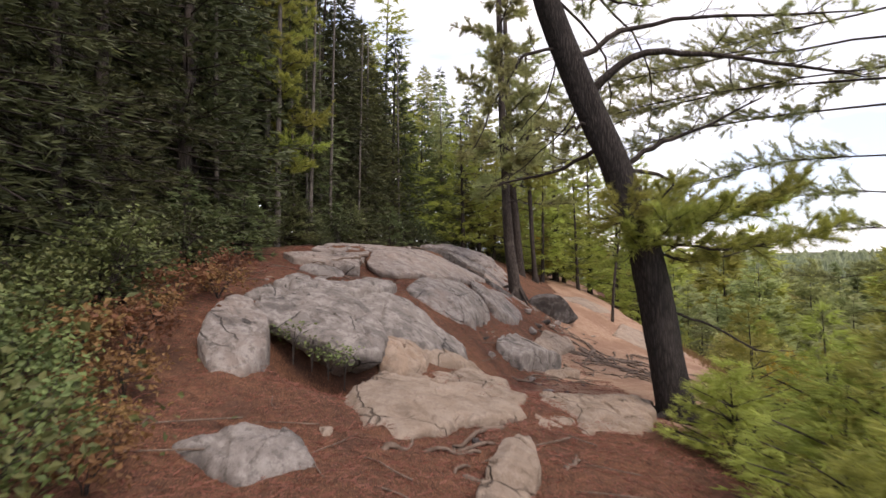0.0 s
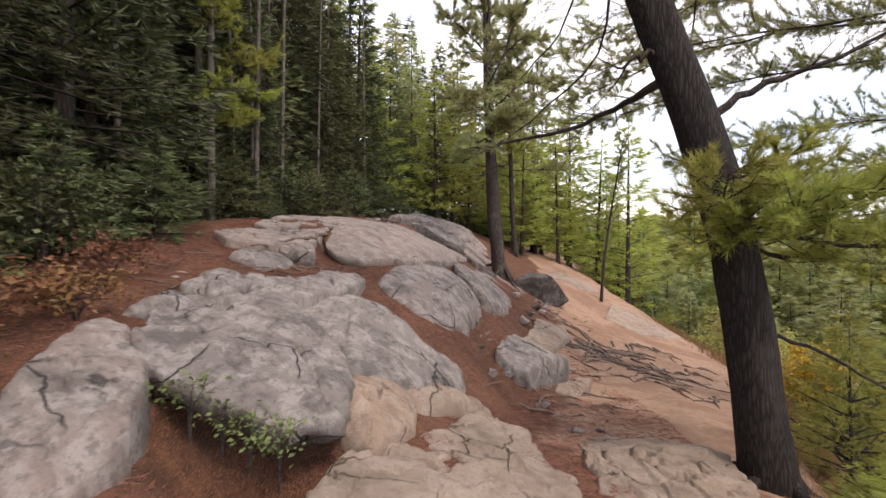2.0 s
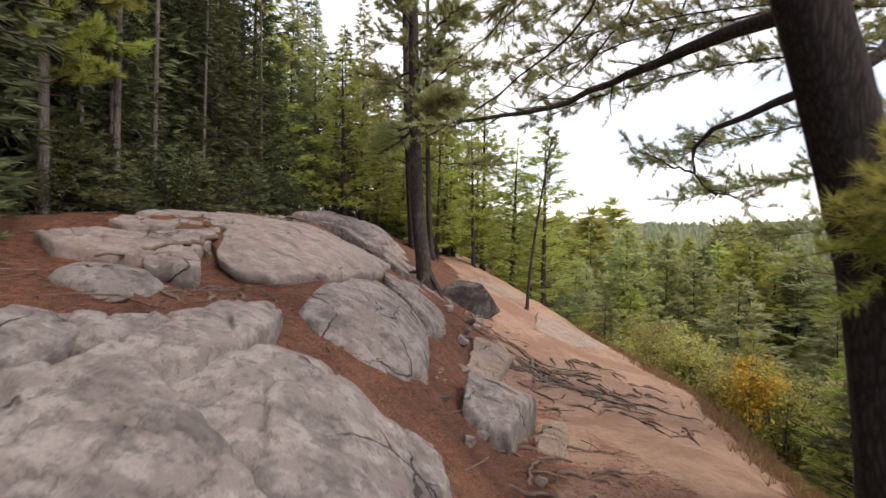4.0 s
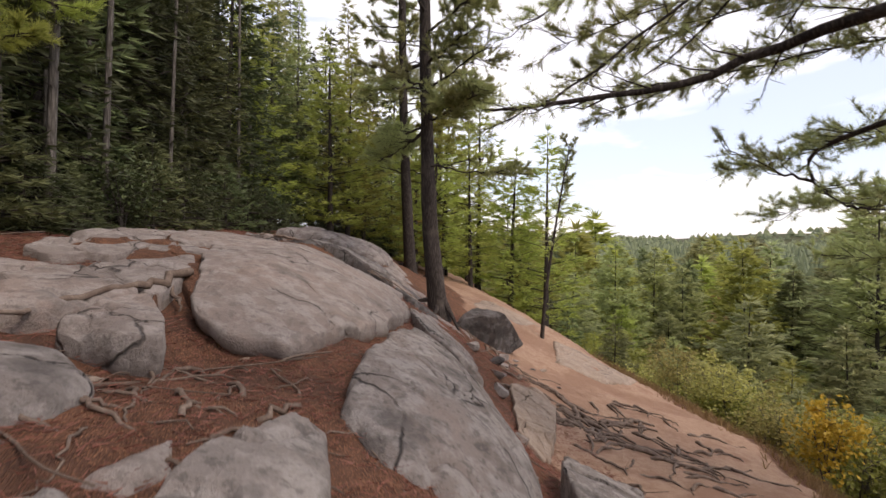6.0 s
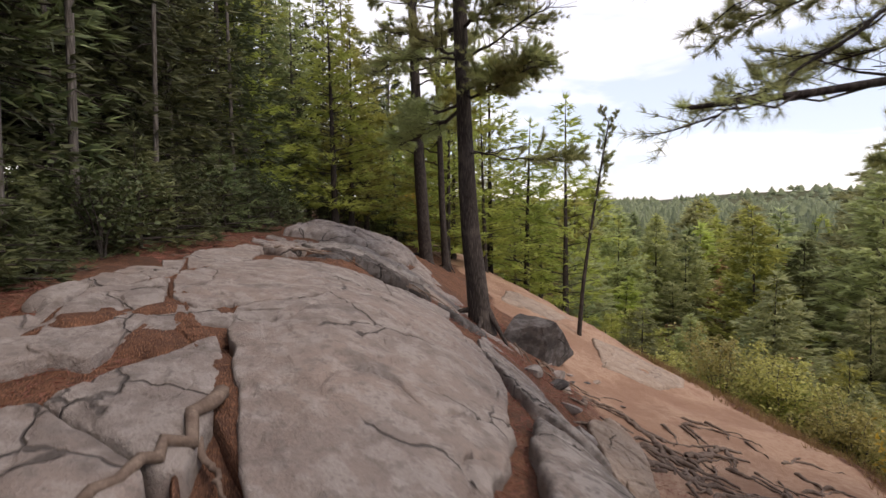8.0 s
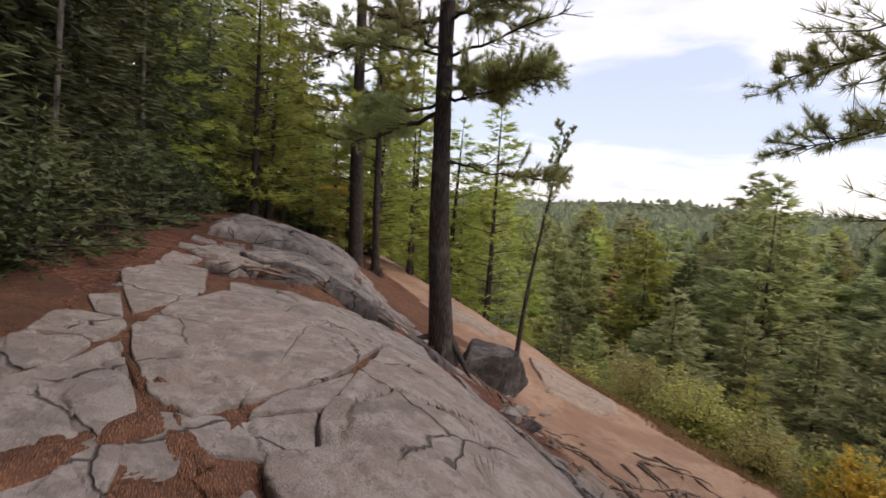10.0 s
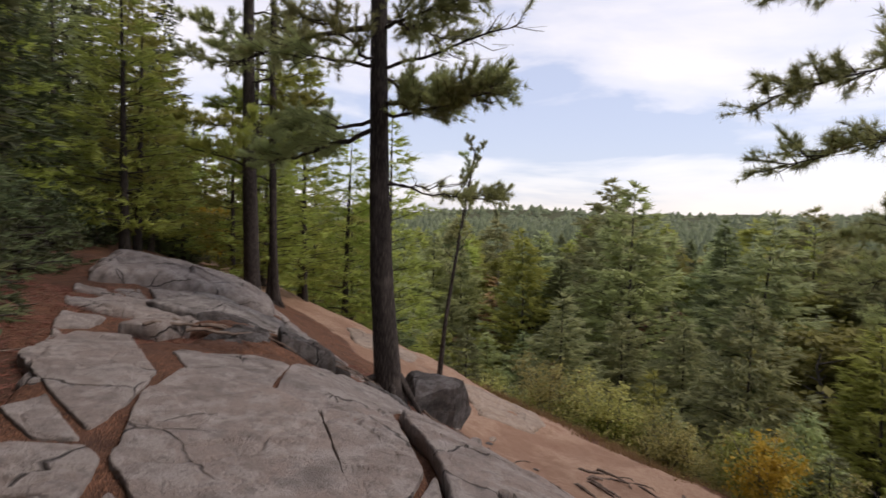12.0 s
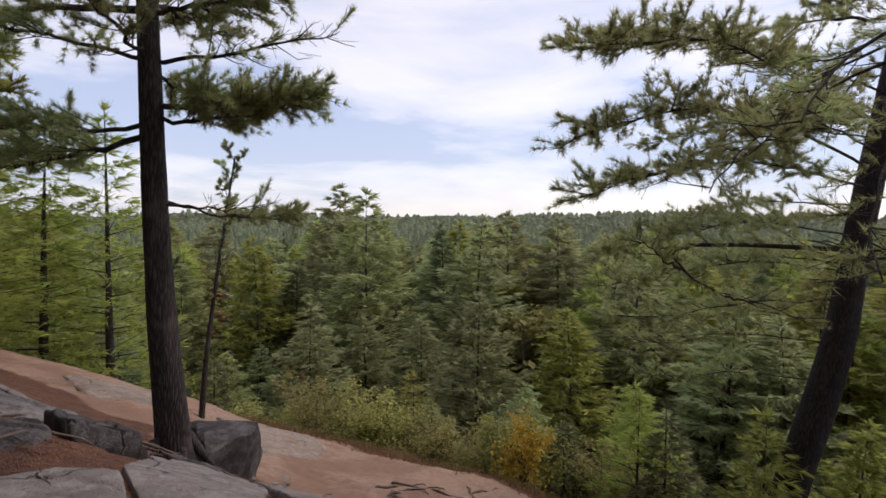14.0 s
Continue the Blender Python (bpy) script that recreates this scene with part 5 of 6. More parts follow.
def leaning_pine_near():
    """The leaning pine at the trail's edge, passed first."""
    r = np.random.default_rng(91)
    root = tagged(new("pine_tree"), "dark-barked pine leaning over the trail's edge", "tree")
    path = pine_trunk(root, [(3.56, 10.65, 0.4), (3.42, 10.6, 1.3), (3.28, 10.6, 2.4), (3.06, 10.6, 3.4), (2.7, 10.6, 4.5), (2.25, 10.6, 5.6), (1.75, 10.6, 6.95), (1.1, 10.6, 9.5)], 0.27, 0.16, bark=BARK_DARK, seed=5)
    o = on(path, 4.35)
    limb(root, r, [o, o + [0.4, -0.05, 0.32], o + [0.95, -0.1, 0.5], o + [1.9, -0.2, 0.95]], 0.05, PINE, 0.3, 6, 0.6, 0.97, name="bare_limb")
    for z, d, n in ((3.95, (0.35, -0.6), 12), (3.85, (0.9, -0.35), 14), (3.75, (1.0, 0.0), 14), (3.6, (0.7, -0.75), 13), (3.7, (-0.3, -0.8), 13), (3.5, (0.15, -0.9), 13), (3.35, (1.0, -0.5), 13), (3.2, (0.9, 0.3), 11), (3.4, (-0.1, -0.6), 12)):
        o, w = on(path, z), np.array([d[0], d[1], 0.0]) * (0.6 if d[1] < -0.55 else 1.0)
        limb(root, r, [o, o + w * 0.7 + [0, 0, -0.12], o + w * 1.4 + [0, 0, -0.1], o + w * 2.1 + [0, 0, 0.12]], 0.025, PINE, 0.12, n * 1.0, 0.62, 0.0, 24, 0.105, 0.0065)
    limb(root, r, [on(path, 2.4), on(path, 2.4) + [0.7, 0.1, -0.25], on(path, 2.4) + [1.4, 0.0, -0.65], on(path, 2.4) + [1.9, 0.0, -0.6]], 0.022, PINE, 0.5, 5, 0.4, 0.7, 18, 0.12)
    o = on(path, 5.45)
    limb(root, r, [o, o + [0.35, -0.1, 0.42], o + [0.9, -0.2, 0.6], o + [1.8, -0.35, 0.4], o + [3.3, -0.6, 0.0]], 0.075, PINE_DULL, 0.5, 5, 0.8, 0.45, 18, 0.09, 0.006)
    o = on(path, 6.0)
    limb(root, r, [o, o + [0.8, 0.1, 0.5], o + [1.9, 0.0, 0.6], o + [3.8, -0.3, 0.4]], 0.05, PINE_DULL, 0.45, 6, 0.7, 0.4, 18, 0.09, 0.006)
    limb(root, r, [on(path, 4.85), (2.8, 12.2, 5.12), (2.97, 13.6, 5.3), (2.75, 14.05, 5.22), (2.3, 14.3, 5.02), (1.84, 14.4, 4.9), (1.2, 14.7, 4.88), (0.6, 14.9, 4.8)], 0.062, PINE_DULL, 0.45, 5, 0.8, 0.6, 16, 0.09, 0.006, name="long_limb")
    limb(root, r, [on(path, 4.4), (4.0, 13.2, 4.75), (5.25, 15.9, 4.9), (5.5, 16.3, 4.65), (5.4, 16.1, 4.42), (5.35, 15.8, 4.2), (5.3, 15.5, 4.05)], 0.042, PINE_DULL, 0.6, 9, 0.6, 0.2, 16, 0.09, 0.006, name="crooked_limb")
    limb(root, r, [(5.4, 16.1, 4.42), (5.0, 16.4, 4.6), (4.5, 16.7, 4.95)], 0.022, PINE_DULL, 0.2, 9, 0.6, 0.25, 16, 0.09, 0.006, name="crooked_limb")
    limb(root, r, [(5.3, 15.5, 4.05), (5.3, 15.1, 3.98), (5.3, 14.5, 3.8)], 0.02, PINE_DULL, 0.2, 9, 0.6, 0.25, 16, 0.09, 0.006, name="crooked_limb")
    for z, pts in ((6.9, [(2.5, 12.8, 6.8), (2.7, 14.3, 6.15), (1.9, 14.65, 5.5), (1.3, 14.9, 5.0), (0.75, 14.95, 4.7)]), (7.2, [(3.0, 13.0, 7.2), (3.6, 14.8, 6.6), (3.2, 15.6, 5.9), (2.5, 15.9, 5.4)]), (7.6, [(3.4, 12.8, 7.6), (4.4, 14.6, 7.0), (4.6, 15.8, 6.2), (4.2, 16.3, 5.7)]), (7.4, [(2.2, 13.0, 7.3), (2.2, 14.6, 6.8), (1.6, 15.2, 6.2), (1.0, 15.4, 5.8)])):
        limb(root, r, [on(path, z)] + pts, 0.026, PINE_DULL, 0.4, 7, 0.8, 0.25, 16, 0.09, 0.0055)
    o = on(path, 5.0)
    limb(root, r, [o, o + [-0.3, -0.1, 0.05], o + [-0.6, -0.2, -0.1]], 0.04, PINE_DULL, 0.9, 4, 0.3, 1.0, name="broken_limb")
    o = on(path, 6.3)
    limb(root, r, [o, o + [-0.6, -0.2, -0.2], o + [-1.0, -0.3, -0.9], o + [-1.3, -0.4, -1.6]], 0.03, PINE_DULL, 0.2, 8, 0.6, 0.7, name="hanging_limb")
    for z in (7.0, 7.5, 8.0, 8.6, 9.2):
        a = r.uniform(0, 6.28)
        limb(root, r, reach_out(on(path, z), (np.cos(a), np.sin(a)), 2.4, 0.4), 0.04, PINE_DULL, 0.2, 7, 0.7, 0.1, 16, 0.13)
    return root


leaning_pine_near()


def leaning_pine_far():
    """The second leaning pine, whose long limbs reach over the rock."""
    r = np.random.default_rng(95)
    root = tagged(new("pine_tree"), "leaning pine below the brink with long sparse limbs", "tree")
    path = pine_trunk(root, [(9.8, 14.4, -3.0), (9.85, 13.7, -0.3), (9.9, 13.05, 2.4), (9.5, 12.8, 5.4), (9.15, 12.5, 8.0), (8.9, 12.1, 12.0)], 0.38, 0.17, bark=BARK_DARK, seed=7)
    for pts, rad, dens, bare in (
            ([on(path, 6.2), (6.2, 14.9, 6.8), (4.3, 16.2, 6.65), (2.7, 17.3, 6.05)], 0.07, 15, 0.05),
            ([on(path, 5.9), (6.0, 15.0, 6.1), (4.2, 16.2, 5.85), (2.9, 17.2, 5.4)], 0.06, 14, 0.08),
            ([on(path, 7.0), (6.0, 14.6, 7.4), (4.0, 15.8, 7.4), (2.2, 17.0, 6.9)], 0.06, 15, 0.05),
            ([on(path, 6.6), (5.8, 14.3, 6.6), (3.4, 15.0, 6.4), (1.5, 15.6, 5.7)], 0.055, 11, 0.2),
            ([on(path, 7.6), (6.6, 15.2, 8.0), (5.4, 16.6, 8.0), (4.2, 17.8, 7.6)], 0.06, 15, 0.05),
            ([on(path, 4.9), (7.2, 14.8, 5.2), (6.2, 16.0, 5.0), (5.0, 17.2, 4.7)], 0.05, 14, 0.05),
            ([on(path, 4.2), (7.6, 14.9, 4.5), (6.8, 16.2, 4.3), (5.9, 17.3, 4.0)], 0.045, 14, 0.05),
            ([on(path, 3.6), (7.9, 15.0, 3.7), (7.4, 16.2, 3.4), (6.8, 17.3, 3.4)], 0.04, 12, 0.1),
            ([on(path, 2.7), (9.4, 15.0, 2.9), (8.8, 16.2, 2.6), (8.2, 17.1, 2.7)], 0.035, 12, 0.15),
            ([on(path, 1.9), (9.5, 15.0, 2.0), (9.2, 16.0, 1.8), (8.9, 16.9, 1.9)], 0.03, 11, 0.2),
            ([on(path, 5.5), (9.8, 14.2, 5.7), (10.3, 15.0, 5.6), (10.8, 15.8, 5.3)], 0.05, 12, 0.1),
            ([on(path, 4.4), (9.9, 14.4, 4.5), (10.3, 15.2, 4.3), (10.8, 16.0, 4.2)], 0.045, 12, 0.1),
            ([on(path, 3.2), (10.0, 14.6, 3.3), (10.4, 15.4, 3.0), (10.8, 16.0, 3.0)], 0.04, 12, 0.1),
            ([on(path, 6.8), (9.2, 14.2, 7.1), (9.0, 15.6, 7.1), (8.6, 16.8, 6.8)], 0.05, 12, 0.1)):
        limb(root, r, pts, rad * 0.4, PINE_DULL, 0.3, dens * 1.15, 0.75, bare + 0.08, 24, 0.10, 0.007)
    for z in np.arange(8.0, 11.8, 0.5):
        a = r.uniform(0, 6.28)
        limb(root, r, reach_out(on(path, z), (np.cos(a), np.sin(a)), 2.2, 0.4), 0.04, PINE_DULL, 0.2, 8, 0.65, 0.1, 16, 0.13, 0.013)
    return root


leaning_pine_far()


def thin_tree():
    """The spindly tree on the brink behind the boulder."""
    r = np.random.default_rng(97)
    root = tagged(new("sapling_tree"), "spindly leaning sapling with a sparse top on the brink", "tree")
    path = smooth_path([(5.63, 26.1, 0.3), (5.7, 26.0, 2.0), (5.95, 25.85, 4.2), (6.3, 25.7, 6.6)], 14)
    b = Bits()
    b.add(*tube(path, np.linspace(0.075, 0.015, 14), 8, 0.1, 2))
    part("trunk", b.mesh("trunk", BARK), root)
    for z in np.arange(3.0, 6.5, 0.2):
        a = r.uniform(0, 6.28)
        limb(root, r, reach_out(on(path, z), (np.cos(a), np.sin(a)), r.uniform(0.2, 0.5), 0.45), 0.010, BLUE_PINE, 0.2, 10, 0.2, 0.85 if z < 4.8 else 0.1, 9, 0.09, 0.014)
    return root


thin_tree()


# ---- saplings, bushes and shrubs ----
young = [
    tree_thing("pine_sapling", conifer_meshes(51, 2.0, 0.95, 0.1, 0.16, 6, 0.035, 9, 0.12, 0.012, 0.0, 0.5, trunk_r=0.03, leaf=PINE), "bushy light green pine sapling on the brink"),
    tree_thing("pine_sapling", conifer_meshes(52, 1.6, 0.9, 0.05, 0.14, 6, 0.035, 9, 0.12, 0.012, 0.05, 0.4, trunk_r=0.025, leaf=PINE), "low spreading pine sapling on the brink"),
]
scatter(young, [(3.7, 6.6), (4.5, 7.6), (4.7, 9.0), (3.9, 5.2), (5.2, 6.2), (5.5, 10.3), (5.0, 11.6), (6.2, 8.4), (6.4, 12.2), (5.8, 4.8), (7.2, 10.4), (6.9, 13.6)], "pine saplings along the brink", rng, 0.8, 1.25, 0.05)
low_pine = [tree_thing("pine_sapling", conifer_meshes(68, 1.2, 0.85, 0.04, 0.11, 7, 0.03, 10, 0.11, 0.009, 0.0, 0.5, trunk_r=0.02, leaf=PINE), "knee-high light green pine sapling beside the slab")]
scatter(low_pine, [(3.35, 8.3), (3.95, 7.5), (3.45, 6.7), (4.3, 6.5), (3.1, 5.4), (4.0, 9.6)], "low pine saplings beside the trail", rng, 0.75, 1.15, 0.03)
fir_small = [
    tree_thing("fir_sapling", conifer_meshes(53, 1.3, 0.65, 0.05, 0.12, 6, 0.04, 6, 0.1, 0.019, 0.1, 0.25, trunk_r=0.02, leaf=FIR), "small dark fir sapling at the edge of the wood"),
    tree_thing("fir_sapling", conifer_meshes(54, 0.9, 0.7, 0.03, 0.11, 6, 0.04, 6, 0.1, 0.019, 0.15, 0.2, trunk_r=0.018, leaf=HEMLOCK), "low hemlock sapling at the edge of the wood"),
    tree_thing("bush", broadleaf_meshes(55, 0.9, 0.6, 1100, 0.055, TWIG, LEAF_DARK, 5, 0.012), "low leafy bush at the edge of the wood", "bush"),
]
edge_places = [(forest_edge(y) + rng.uniform(-0.9, 0.35), y) for y in np.arange(4.2, 44, 0.6)] + [(-4.3, 18.2), (-4.1, 19.4), (-4.0, 20.6), (-3.8, 21.8), (-3.7, 23.0), (-3.4, 24.2), (-3.1, 25.6), (-2.7, 27.0), (-4.6, 17.0), (-4.4, 20.0), (-4.1, 22.4)]
scatter(fir_small, edge_places, "undergrowth at the edge of the wood", rng, 0.7, 1.5, 0.03)
left_bushes = [
    tree_thing("bush", broadleaf_meshes(56, 1.1, 0.75, 1900, 0.06, TWIG, LEAF_FERN, 6, 0.014), "dark leafy bush beside the needle-strewn path", "bush"),
    tree_thing("bush", broadleaf_meshes(57, 0.8, 0.7, 1500, 0.055, TWIG, LEAF_FERN, 6, 0.012), "low leafy bush beside the needle-strewn path", "bush"),
]
scatter(left_bushes, [(-1.45, 4.5), (-1.75, 5.2), (-2.1, 4.6), (-2.6, 5.4), (-2.9, 6.4), (-2.4, 6.0), (-3.3, 7.2), (-2.0, 3.8), (-3.4, 8.2)], "bushes beside the path", rng, 0.8, 1.2, 0.03)
bracken = [tree_thing("bracken", broadleaf_meshes(69, 0.42, 0.45, 520, 0.055, TWIG, LEAF_RUST, 7, 0.006), "withered rusty brown bracken beside the path", "fern")]
scatter(bracken, [(-1.75, 6.1), (-2.05, 6.7), (-2.4, 7.3), (-2.7, 8.1), (-3.0, 8.9), (-2.2, 6.2), (-2.6, 6.8), (-3.1, 9.8), (-1.5, 5.6), (-2.85, 7.4), (-3.2, 10.6), (-2.75, 9.5)], "withered bracken beside the path", rng, 0.7, 1.3, 0.02)
valley_bush = [
    tree_thing("bush", broadleaf_meshes(58, 2.4, 1.3, 3000, 0.10, BARK_GREY, LEAF, 5, 0.03), "yellow-green leafy bush below the brink", "bush"),
    tree_thing("bush", broadleaf_meshes(59, 2.0, 1.2, 2600, 0.09, BARK_GREY, LEAF_PALE, 5, 0.025), "pale green bush below the brink", "bush"),
    tree_thing("spruce_tree", conifer_meshes(60, 3.4, 1.0, 0.2, 0.22, 6, 0.06, 7, 0.2, 0.03, 0.15, 0.2, trunk_r=0.05, leaf=FIR_LIT), "small dark spruce below the brink"),
    tree_thing("pine_tree", conifer_meshes(61, 3.8, 1.4, 0.2, 0.3, 6, 0.07, 8, 0.22, 0.026, 0.0, 0.45, trunk_r=0.05, leaf=PINE), "small light green pine below the brink"),
]
scatter(valley_bush, [(brink(y) + rng.uniform(1.4, 4.6), y) for y in np.arange(12.5, 44, 0.62)], "growth below the brink", rng, 0.7, 1.25, 0.1)

tall_bush = [
    tree_thing("bush", broadleaf_meshes(66, 4.4, 1.7, 3600, 0.12, BARK_GREY, LEAF_PALE, 5, 0.035), "tall olive green bush rising past the brink", "bush"),
    tree_thing("bush", broadleaf_meshes(67, 4.0, 1.6, 3300, 0.12, BARK_GREY, LEAF, 5, 0.035), "tall yellow-green bush rising past the brink", "bush"),
]
scatter(tall_bush, [(brink(y) + w, y) for y, w in ((17.4, 2.6), (19.2, 3.0), (20.6, 2.2), (21.2, 3.0), (22.4, 1.6), (23.4, 2.4), (24.6, 1.5), (25.6, 2.6), (27.0, 1.8), (28.6, 2.3))], "tall bushes along the brink", rng, 0.62, 0.9, 0.2)

yellow = tree_thing("bush", broadleaf_meshes(62, 2.3, 0.85, 1500, 0.12, BARK_GREY, LEAF_YELLOW, 4, 0.025), "bright yellow autumn bush on the brink", "bush")
yellow.matrix_basis = pose(9.3, 19.45, float(ground(9.3, 19.45)) - 0.1) @ Matrix.Diagonal((0.82, 0.82, 1.05, 1))
yellow_far = tree_thing("bush", broadleaf_meshes(63, 3.2, 1.2, 1700, 0.16, BARK_GREY, LEAF_YELLOW, 3, 0.03), "yellowing young maple behind the pines", "bush")
yellow_far.matrix_basis = pose(4.2, 40.5, float(ground(4.2, 40.5)) - 0.1)
hollow = [tree_thing("shrub", broadleaf_meshes(64, 0.34, 0.26, 90, 0.05, TWIG, LEAF_FERN, 4, 0.006), "small dark-leaved shrub in the hollow under the rock", "shrub")]
scatter(hollow, [(-1.4, 8.72), (-1.15, 8.66), (-0.95, 8.62), (-0.75, 8.6)], "shrubs in the hollow", rng, 0.7, 1.1, 0.02)


# ---- roots ----
def root_thing(points, r0, label="bare weathered root creeping over the trail", group="bare roots", up=0.0):
    pts = smooth_path([(x, y, 0) for x, y in points], 18)
    pts[1:-1, :2] += rng.normal(size=(16, 2)) * min(0.03, 0.018 * float(np.linalg.norm(np.diff(pts[:, :2], axis=0), axis=1).sum()))
    pts[:, 2] = soil(pts[:, 0], pts[:, 1]) + up + r0 * 0.5 + 0.02 * np.sin(np.linspace(0, 9, 18) + r0 * 400)
    pts[0, 2] -= r0
    pts[-1, 2] -= r0 * 1.6
    b = Bits()
    b.add(*tube(pts, np.linspace(r0, r0 * 0.3, 18), 7, 0.22, int(r0 * 1e4)))
    return tagged(new("root", b.mesh("root", ROOT)), label, "root", group)


root_rng = np.random.default_rng(37)


def root_cluster(count, cx, cy, sx, sy, heading, spread, lo, hi, r=(0.014, 0.035)):
    for _ in range(count):
        x, y = root_rng.normal(cx, sx), root_rng.normal(cy, sy)
        a, L = radians(heading + root_rng.normal(0, spread)), root_rng.uniform(lo, hi)
        pts = [(x, y)]
        for _ in range(4):
            a += root_rng.normal(0, 0.35)
            x, y = x + np.cos(a) * L / 4, y + np.sin(a) * L / 4
            pts.append((x, y))
        root_thing(pts, root_rng.uniform(*r))


root_cluster(34, 3.5, 19.4, 0.42, 0.8, -40, 65, 0.6, 1.5, (0.028, 0.06))
root_cluster(24, 4.1, 17.6, 0.7, 0.8, -30, 65, 0.5, 1.3, (0.016, 0.042))
root_cluster(12, 1.8, 13.0, 0.45, 0.5, -20, 45, 0.5, 1.2, (0.012, 0.028))
root_cluster(14, 5.6, 18.9, 0.6, 0.7, -70, 40, 0.5, 1.2, (0.018, 0.04))
root_cluster(8, 5.6, 21.0, 0.5, 0.6, -60, 30, 0.8, 1.6)
root_cluster(9, 2.6, 21.9, 0.3, 0.4, -50, 40, 0.6, 1.4)
root_cluster(8, 0.4, 7.0, 0.5, 0.35, 0, 60, 0.4, 1.0, (0.012, 0.03))
root_cluster(26, -1.5, 12.9, 0.5, 0.5, 0, 70, 0.4, 1.1, (0.007, 0.018))
root_cluster(1, 2.2, 14.2, 0.3, 0.3, -30, 30, 0.6, 1.2)
root_thing([(-2.08, 15.05), (-2.16, 14.72), (-2.3, 14.42), (-2.44, 14.1), (-2.62, 13.7), (-2.8, 13.35)], 0.04, "thick pale bare root lying along a rock crack", up=0.15)
root_thing([(-2.16, 14.72), (-2.02, 14.5), (-1.96, 14.25)], 0.02, "pale bare root lying in a rock crack", up=0.08)
root_thing([(0.95, 7.9), (1.2, 8.2), (0.7, 7.4), (0.6, 7.0)], 0.035, "broken root beside the trodden slab")

for x, y, a in ((-1.9, 21.0, 0.3), (-1.5, 21.2, -0.2), (-1.1, 20.9, 0.15), (-0.7, 21.3, -0.4), (-1.3, 21.45, 0.5), (-0.3, 21.1, 0.1), (-1.7, 20.75, 0.2), (-0.9, 20.6, 0.3), (-2.2, 20.8, 0.1), (-1.9, 20.45, -0.15)):
    root_thing([(x, y), (x + 0.35, y + a * 0.4), (x + 0.7, y + a * 0.5), (x + 1.1, y + a)], 0.02, "dark bare root across the broken ledge", "roots on the ledge", 0.15)

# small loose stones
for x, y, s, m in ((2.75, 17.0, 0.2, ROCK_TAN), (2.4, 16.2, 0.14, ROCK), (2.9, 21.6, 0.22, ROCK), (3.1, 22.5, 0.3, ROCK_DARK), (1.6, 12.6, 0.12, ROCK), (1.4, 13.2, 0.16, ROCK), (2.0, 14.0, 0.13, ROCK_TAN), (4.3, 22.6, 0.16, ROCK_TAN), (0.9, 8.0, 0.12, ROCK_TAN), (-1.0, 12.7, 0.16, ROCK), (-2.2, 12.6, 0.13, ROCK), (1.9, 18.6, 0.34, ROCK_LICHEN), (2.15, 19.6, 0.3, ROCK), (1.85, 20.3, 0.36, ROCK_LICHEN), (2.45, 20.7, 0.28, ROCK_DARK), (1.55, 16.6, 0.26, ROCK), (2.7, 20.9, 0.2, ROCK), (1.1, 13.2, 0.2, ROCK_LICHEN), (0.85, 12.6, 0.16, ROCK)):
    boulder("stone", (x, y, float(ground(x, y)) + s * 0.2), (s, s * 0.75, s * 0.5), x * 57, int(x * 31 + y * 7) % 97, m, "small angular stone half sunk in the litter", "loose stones")


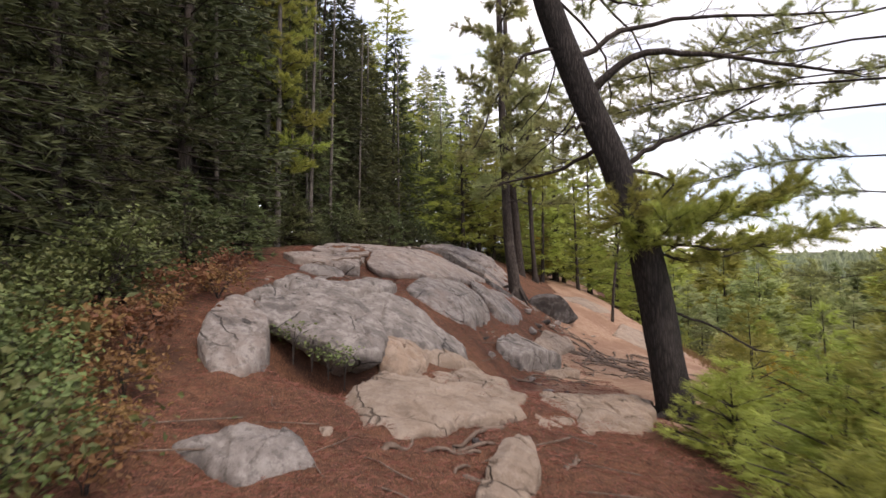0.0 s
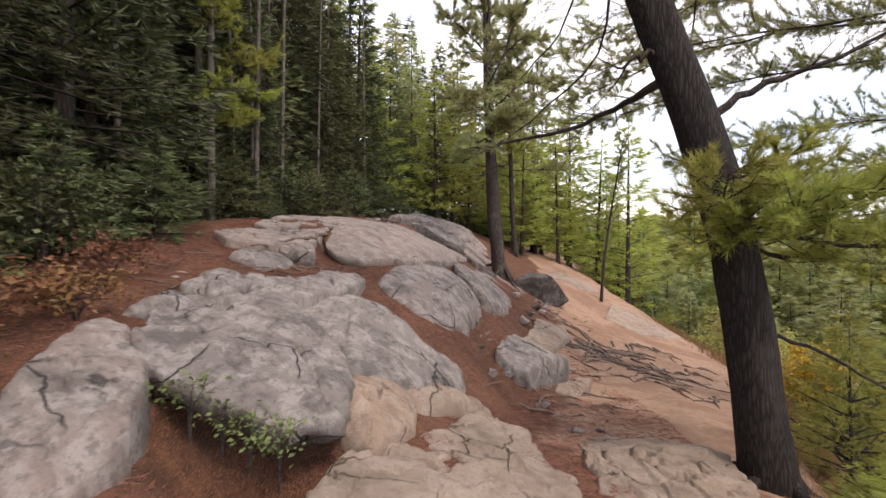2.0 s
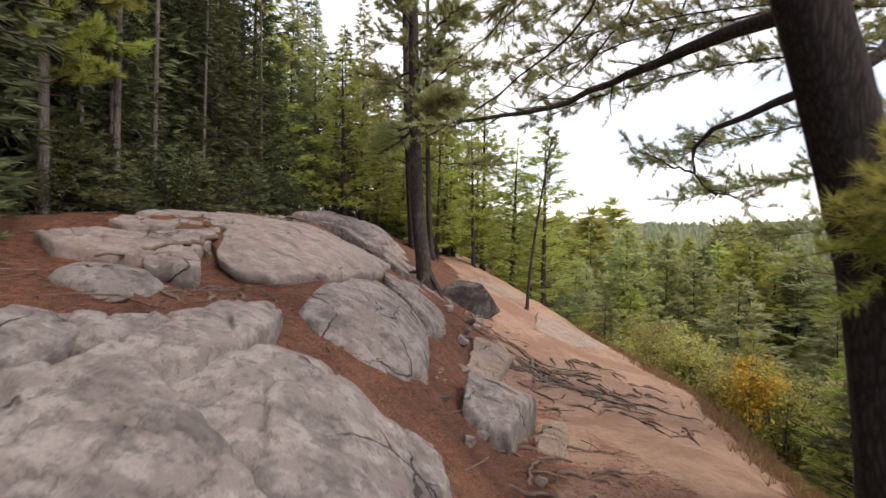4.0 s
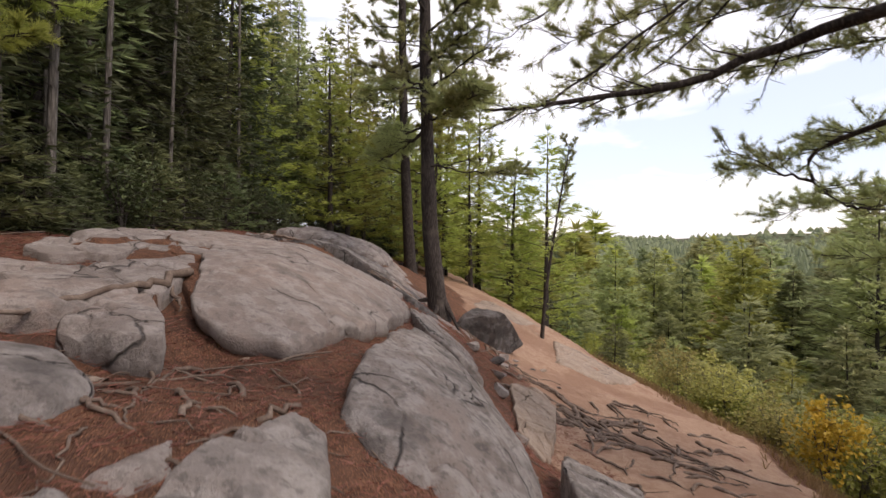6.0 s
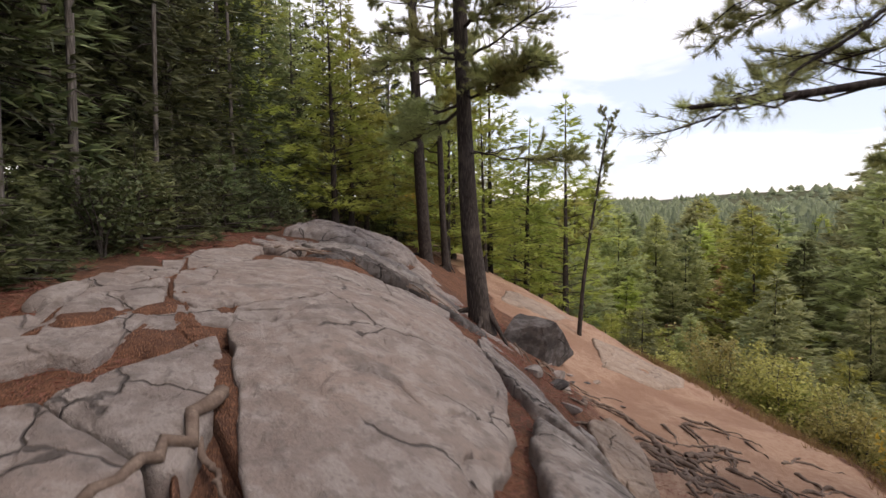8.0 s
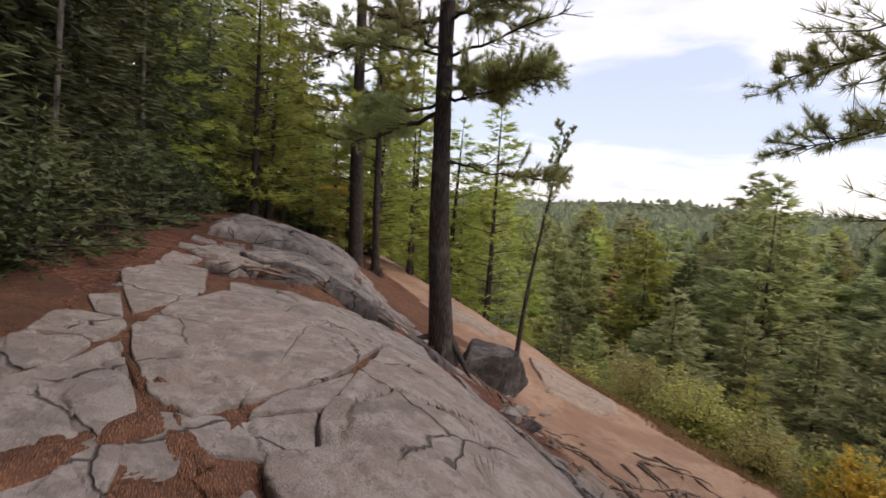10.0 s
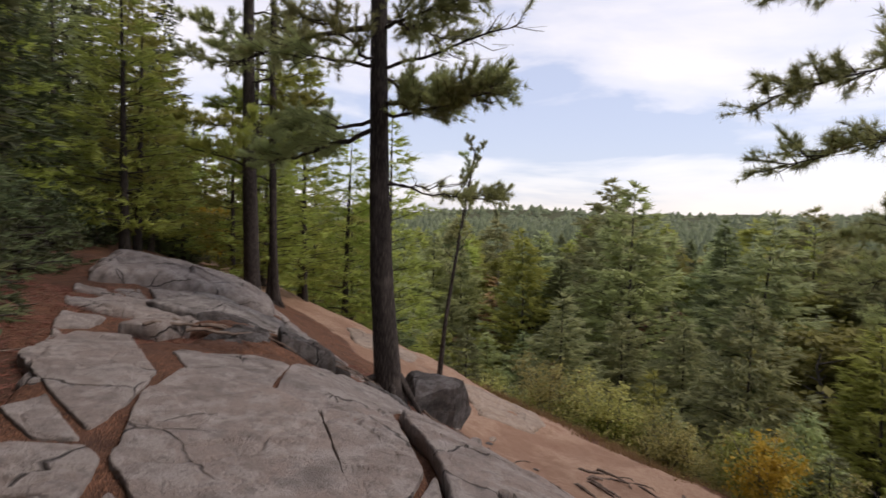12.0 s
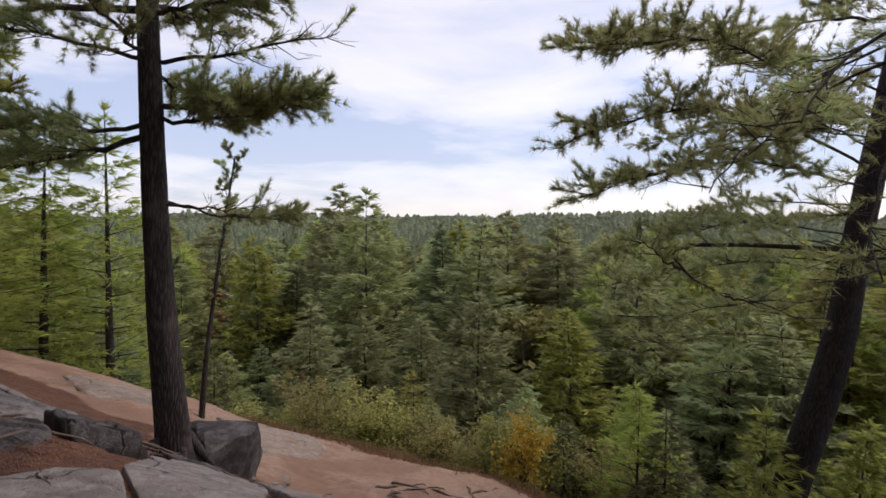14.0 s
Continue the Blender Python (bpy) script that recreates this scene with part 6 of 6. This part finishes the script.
def clutter():
    """Chips of stone and fallen twigs on the open soil."""
    r = np.random.default_rng(79)
    chips = [boulder("stone_chip", (0, 0, 0), (0.11, 0.075, 0.035), 0, 200 + k, (ROCK, ROCK_DARK, ROCK_TAN)[k], "flat chip of gneiss on the needle litter", "stone chips") for k in range(3)]
    spots = [(r.uniform(-3.0, -1.2), r.uniform(11.0, 14.2)) for _ in range(10)] + [(r.uniform(0.6, 2.6), r.uniform(11.5, 16.5)) for _ in range(22)] + [(r.uniform(-1.6, 1.6), r.uniform(5.0, 7.6)) for _ in range(12)] + [(r.uniform(2.6, 4.2), r.uniform(20.5, 24.5)) for _ in range(12)]
    for n, (x, y) in enumerate(spots):
        m = pose(x, y, float(soil(x, y)) + 0.012, r.uniform(-14, 14), r.uniform(-14, 14), r.uniform(0, 360)) @ Matrix.Scale(r.uniform(0.5, 1.7), 4)
        if n < 3:
            chips[n].matrix_basis = m
        else:
            copy_thing(chips[n % 3], m).matrix_basis = m
    sticks = []
    for k in range(3):
        b = Bits()
        L = 0.3 + 0.15 * k
        b.add(*tube(smooth_path([(-L, 0, 0), (-L * 0.3, 0.03, 0.015), (L * 0.4, -0.02, 0.01), (L, 0.04, 0)], 8), np.linspace(0.009, 0.004, 8), 5, 0.15, k))
        sticks.append(tagged(new("fallen_stick", b.mesh("fallen_stick", ROOT)), "thin fallen stick on the needle litter", "stick", "fallen sticks"))
    spots = [(r.uniform(-3.6, -1.0), r.uniform(9.8, 14.0)) for _ in range(24)] + [(r.uniform(-1.8, 2.2), r.uniform(4.6, 8.0)) for _ in range(24)] + [(r.uniform(0.6, 3.0), r.uniform(12, 16.5)) for _ in range(16)] + [(r.uniform(-4.2, -3.2), r.uniform(14, 24)) for _ in range(14)]
    for n, (x, y) in enumerate(spots):
        m = pose(x, y, float(soil(x, y)) + 0.015, r.uniform(-6, 6), r.uniform(-6, 6), r.uniform(0, 360)) @ Matrix.Scale(r.uniform(0.5, 1.2), 4)
        if n < 3:
            sticks[n].matrix_basis = m
        else:
            copy_thing(sticks[n % 3], m).matrix_basis = m


clutter()


def litter():
    """Fallen needles, twigs and bark over the open ridge."""
    r = np.random.default_rng(77)
    n = 110000
    x, y = r.uniform(-4.2, 3.2, n), 4.0 + 20.0 * r.random(n) ** 1.15
    keep = fbm(x, y, 0, 0.8, 2, 61) > -0.45
    x, y = x[keep], y[keep]
    z = soil(x, y) + 0.012
    a = r.uniform(0, 6.28, len(x))
    D = np.stack([np.cos(a), np.sin(a), r.normal(0.08, 0.15, len(x))], -1)
    b = Bits()
    b.add(*blades(r, np.stack([x, y, z], -1), D, 1, 0.085, 0.006, 0.1))
    return tagged(new("needle_litter", b.mesh("needle_litter", LITTER, False)), "fallen reddish pine needles strewn over the soil", "litter", kind="stuff")


litter()


def edge_grass():
    """Dry grass and heath along the brink of the trail."""
    r = np.random.default_rng(78)
    n = 2600
    y = r.uniform(8, 40, n)
    x = np.array([brink(v) for v in y]) - 0.55 + r.normal(0, 0.4, n)
    z = ground(x, y)
    b = Bits()
    b.add(*blades(r, np.stack([x, y, z], -1), np.tile([[0, 0, 1.0]], (n, 1)), 7, 0.22, 0.012, 0.45))
    return tagged(new("dry_grass", b.mesh("dry_grass", GRASS, False)), "dry brown grass along the brink", "grass", kind="stuff")


edge_grass()
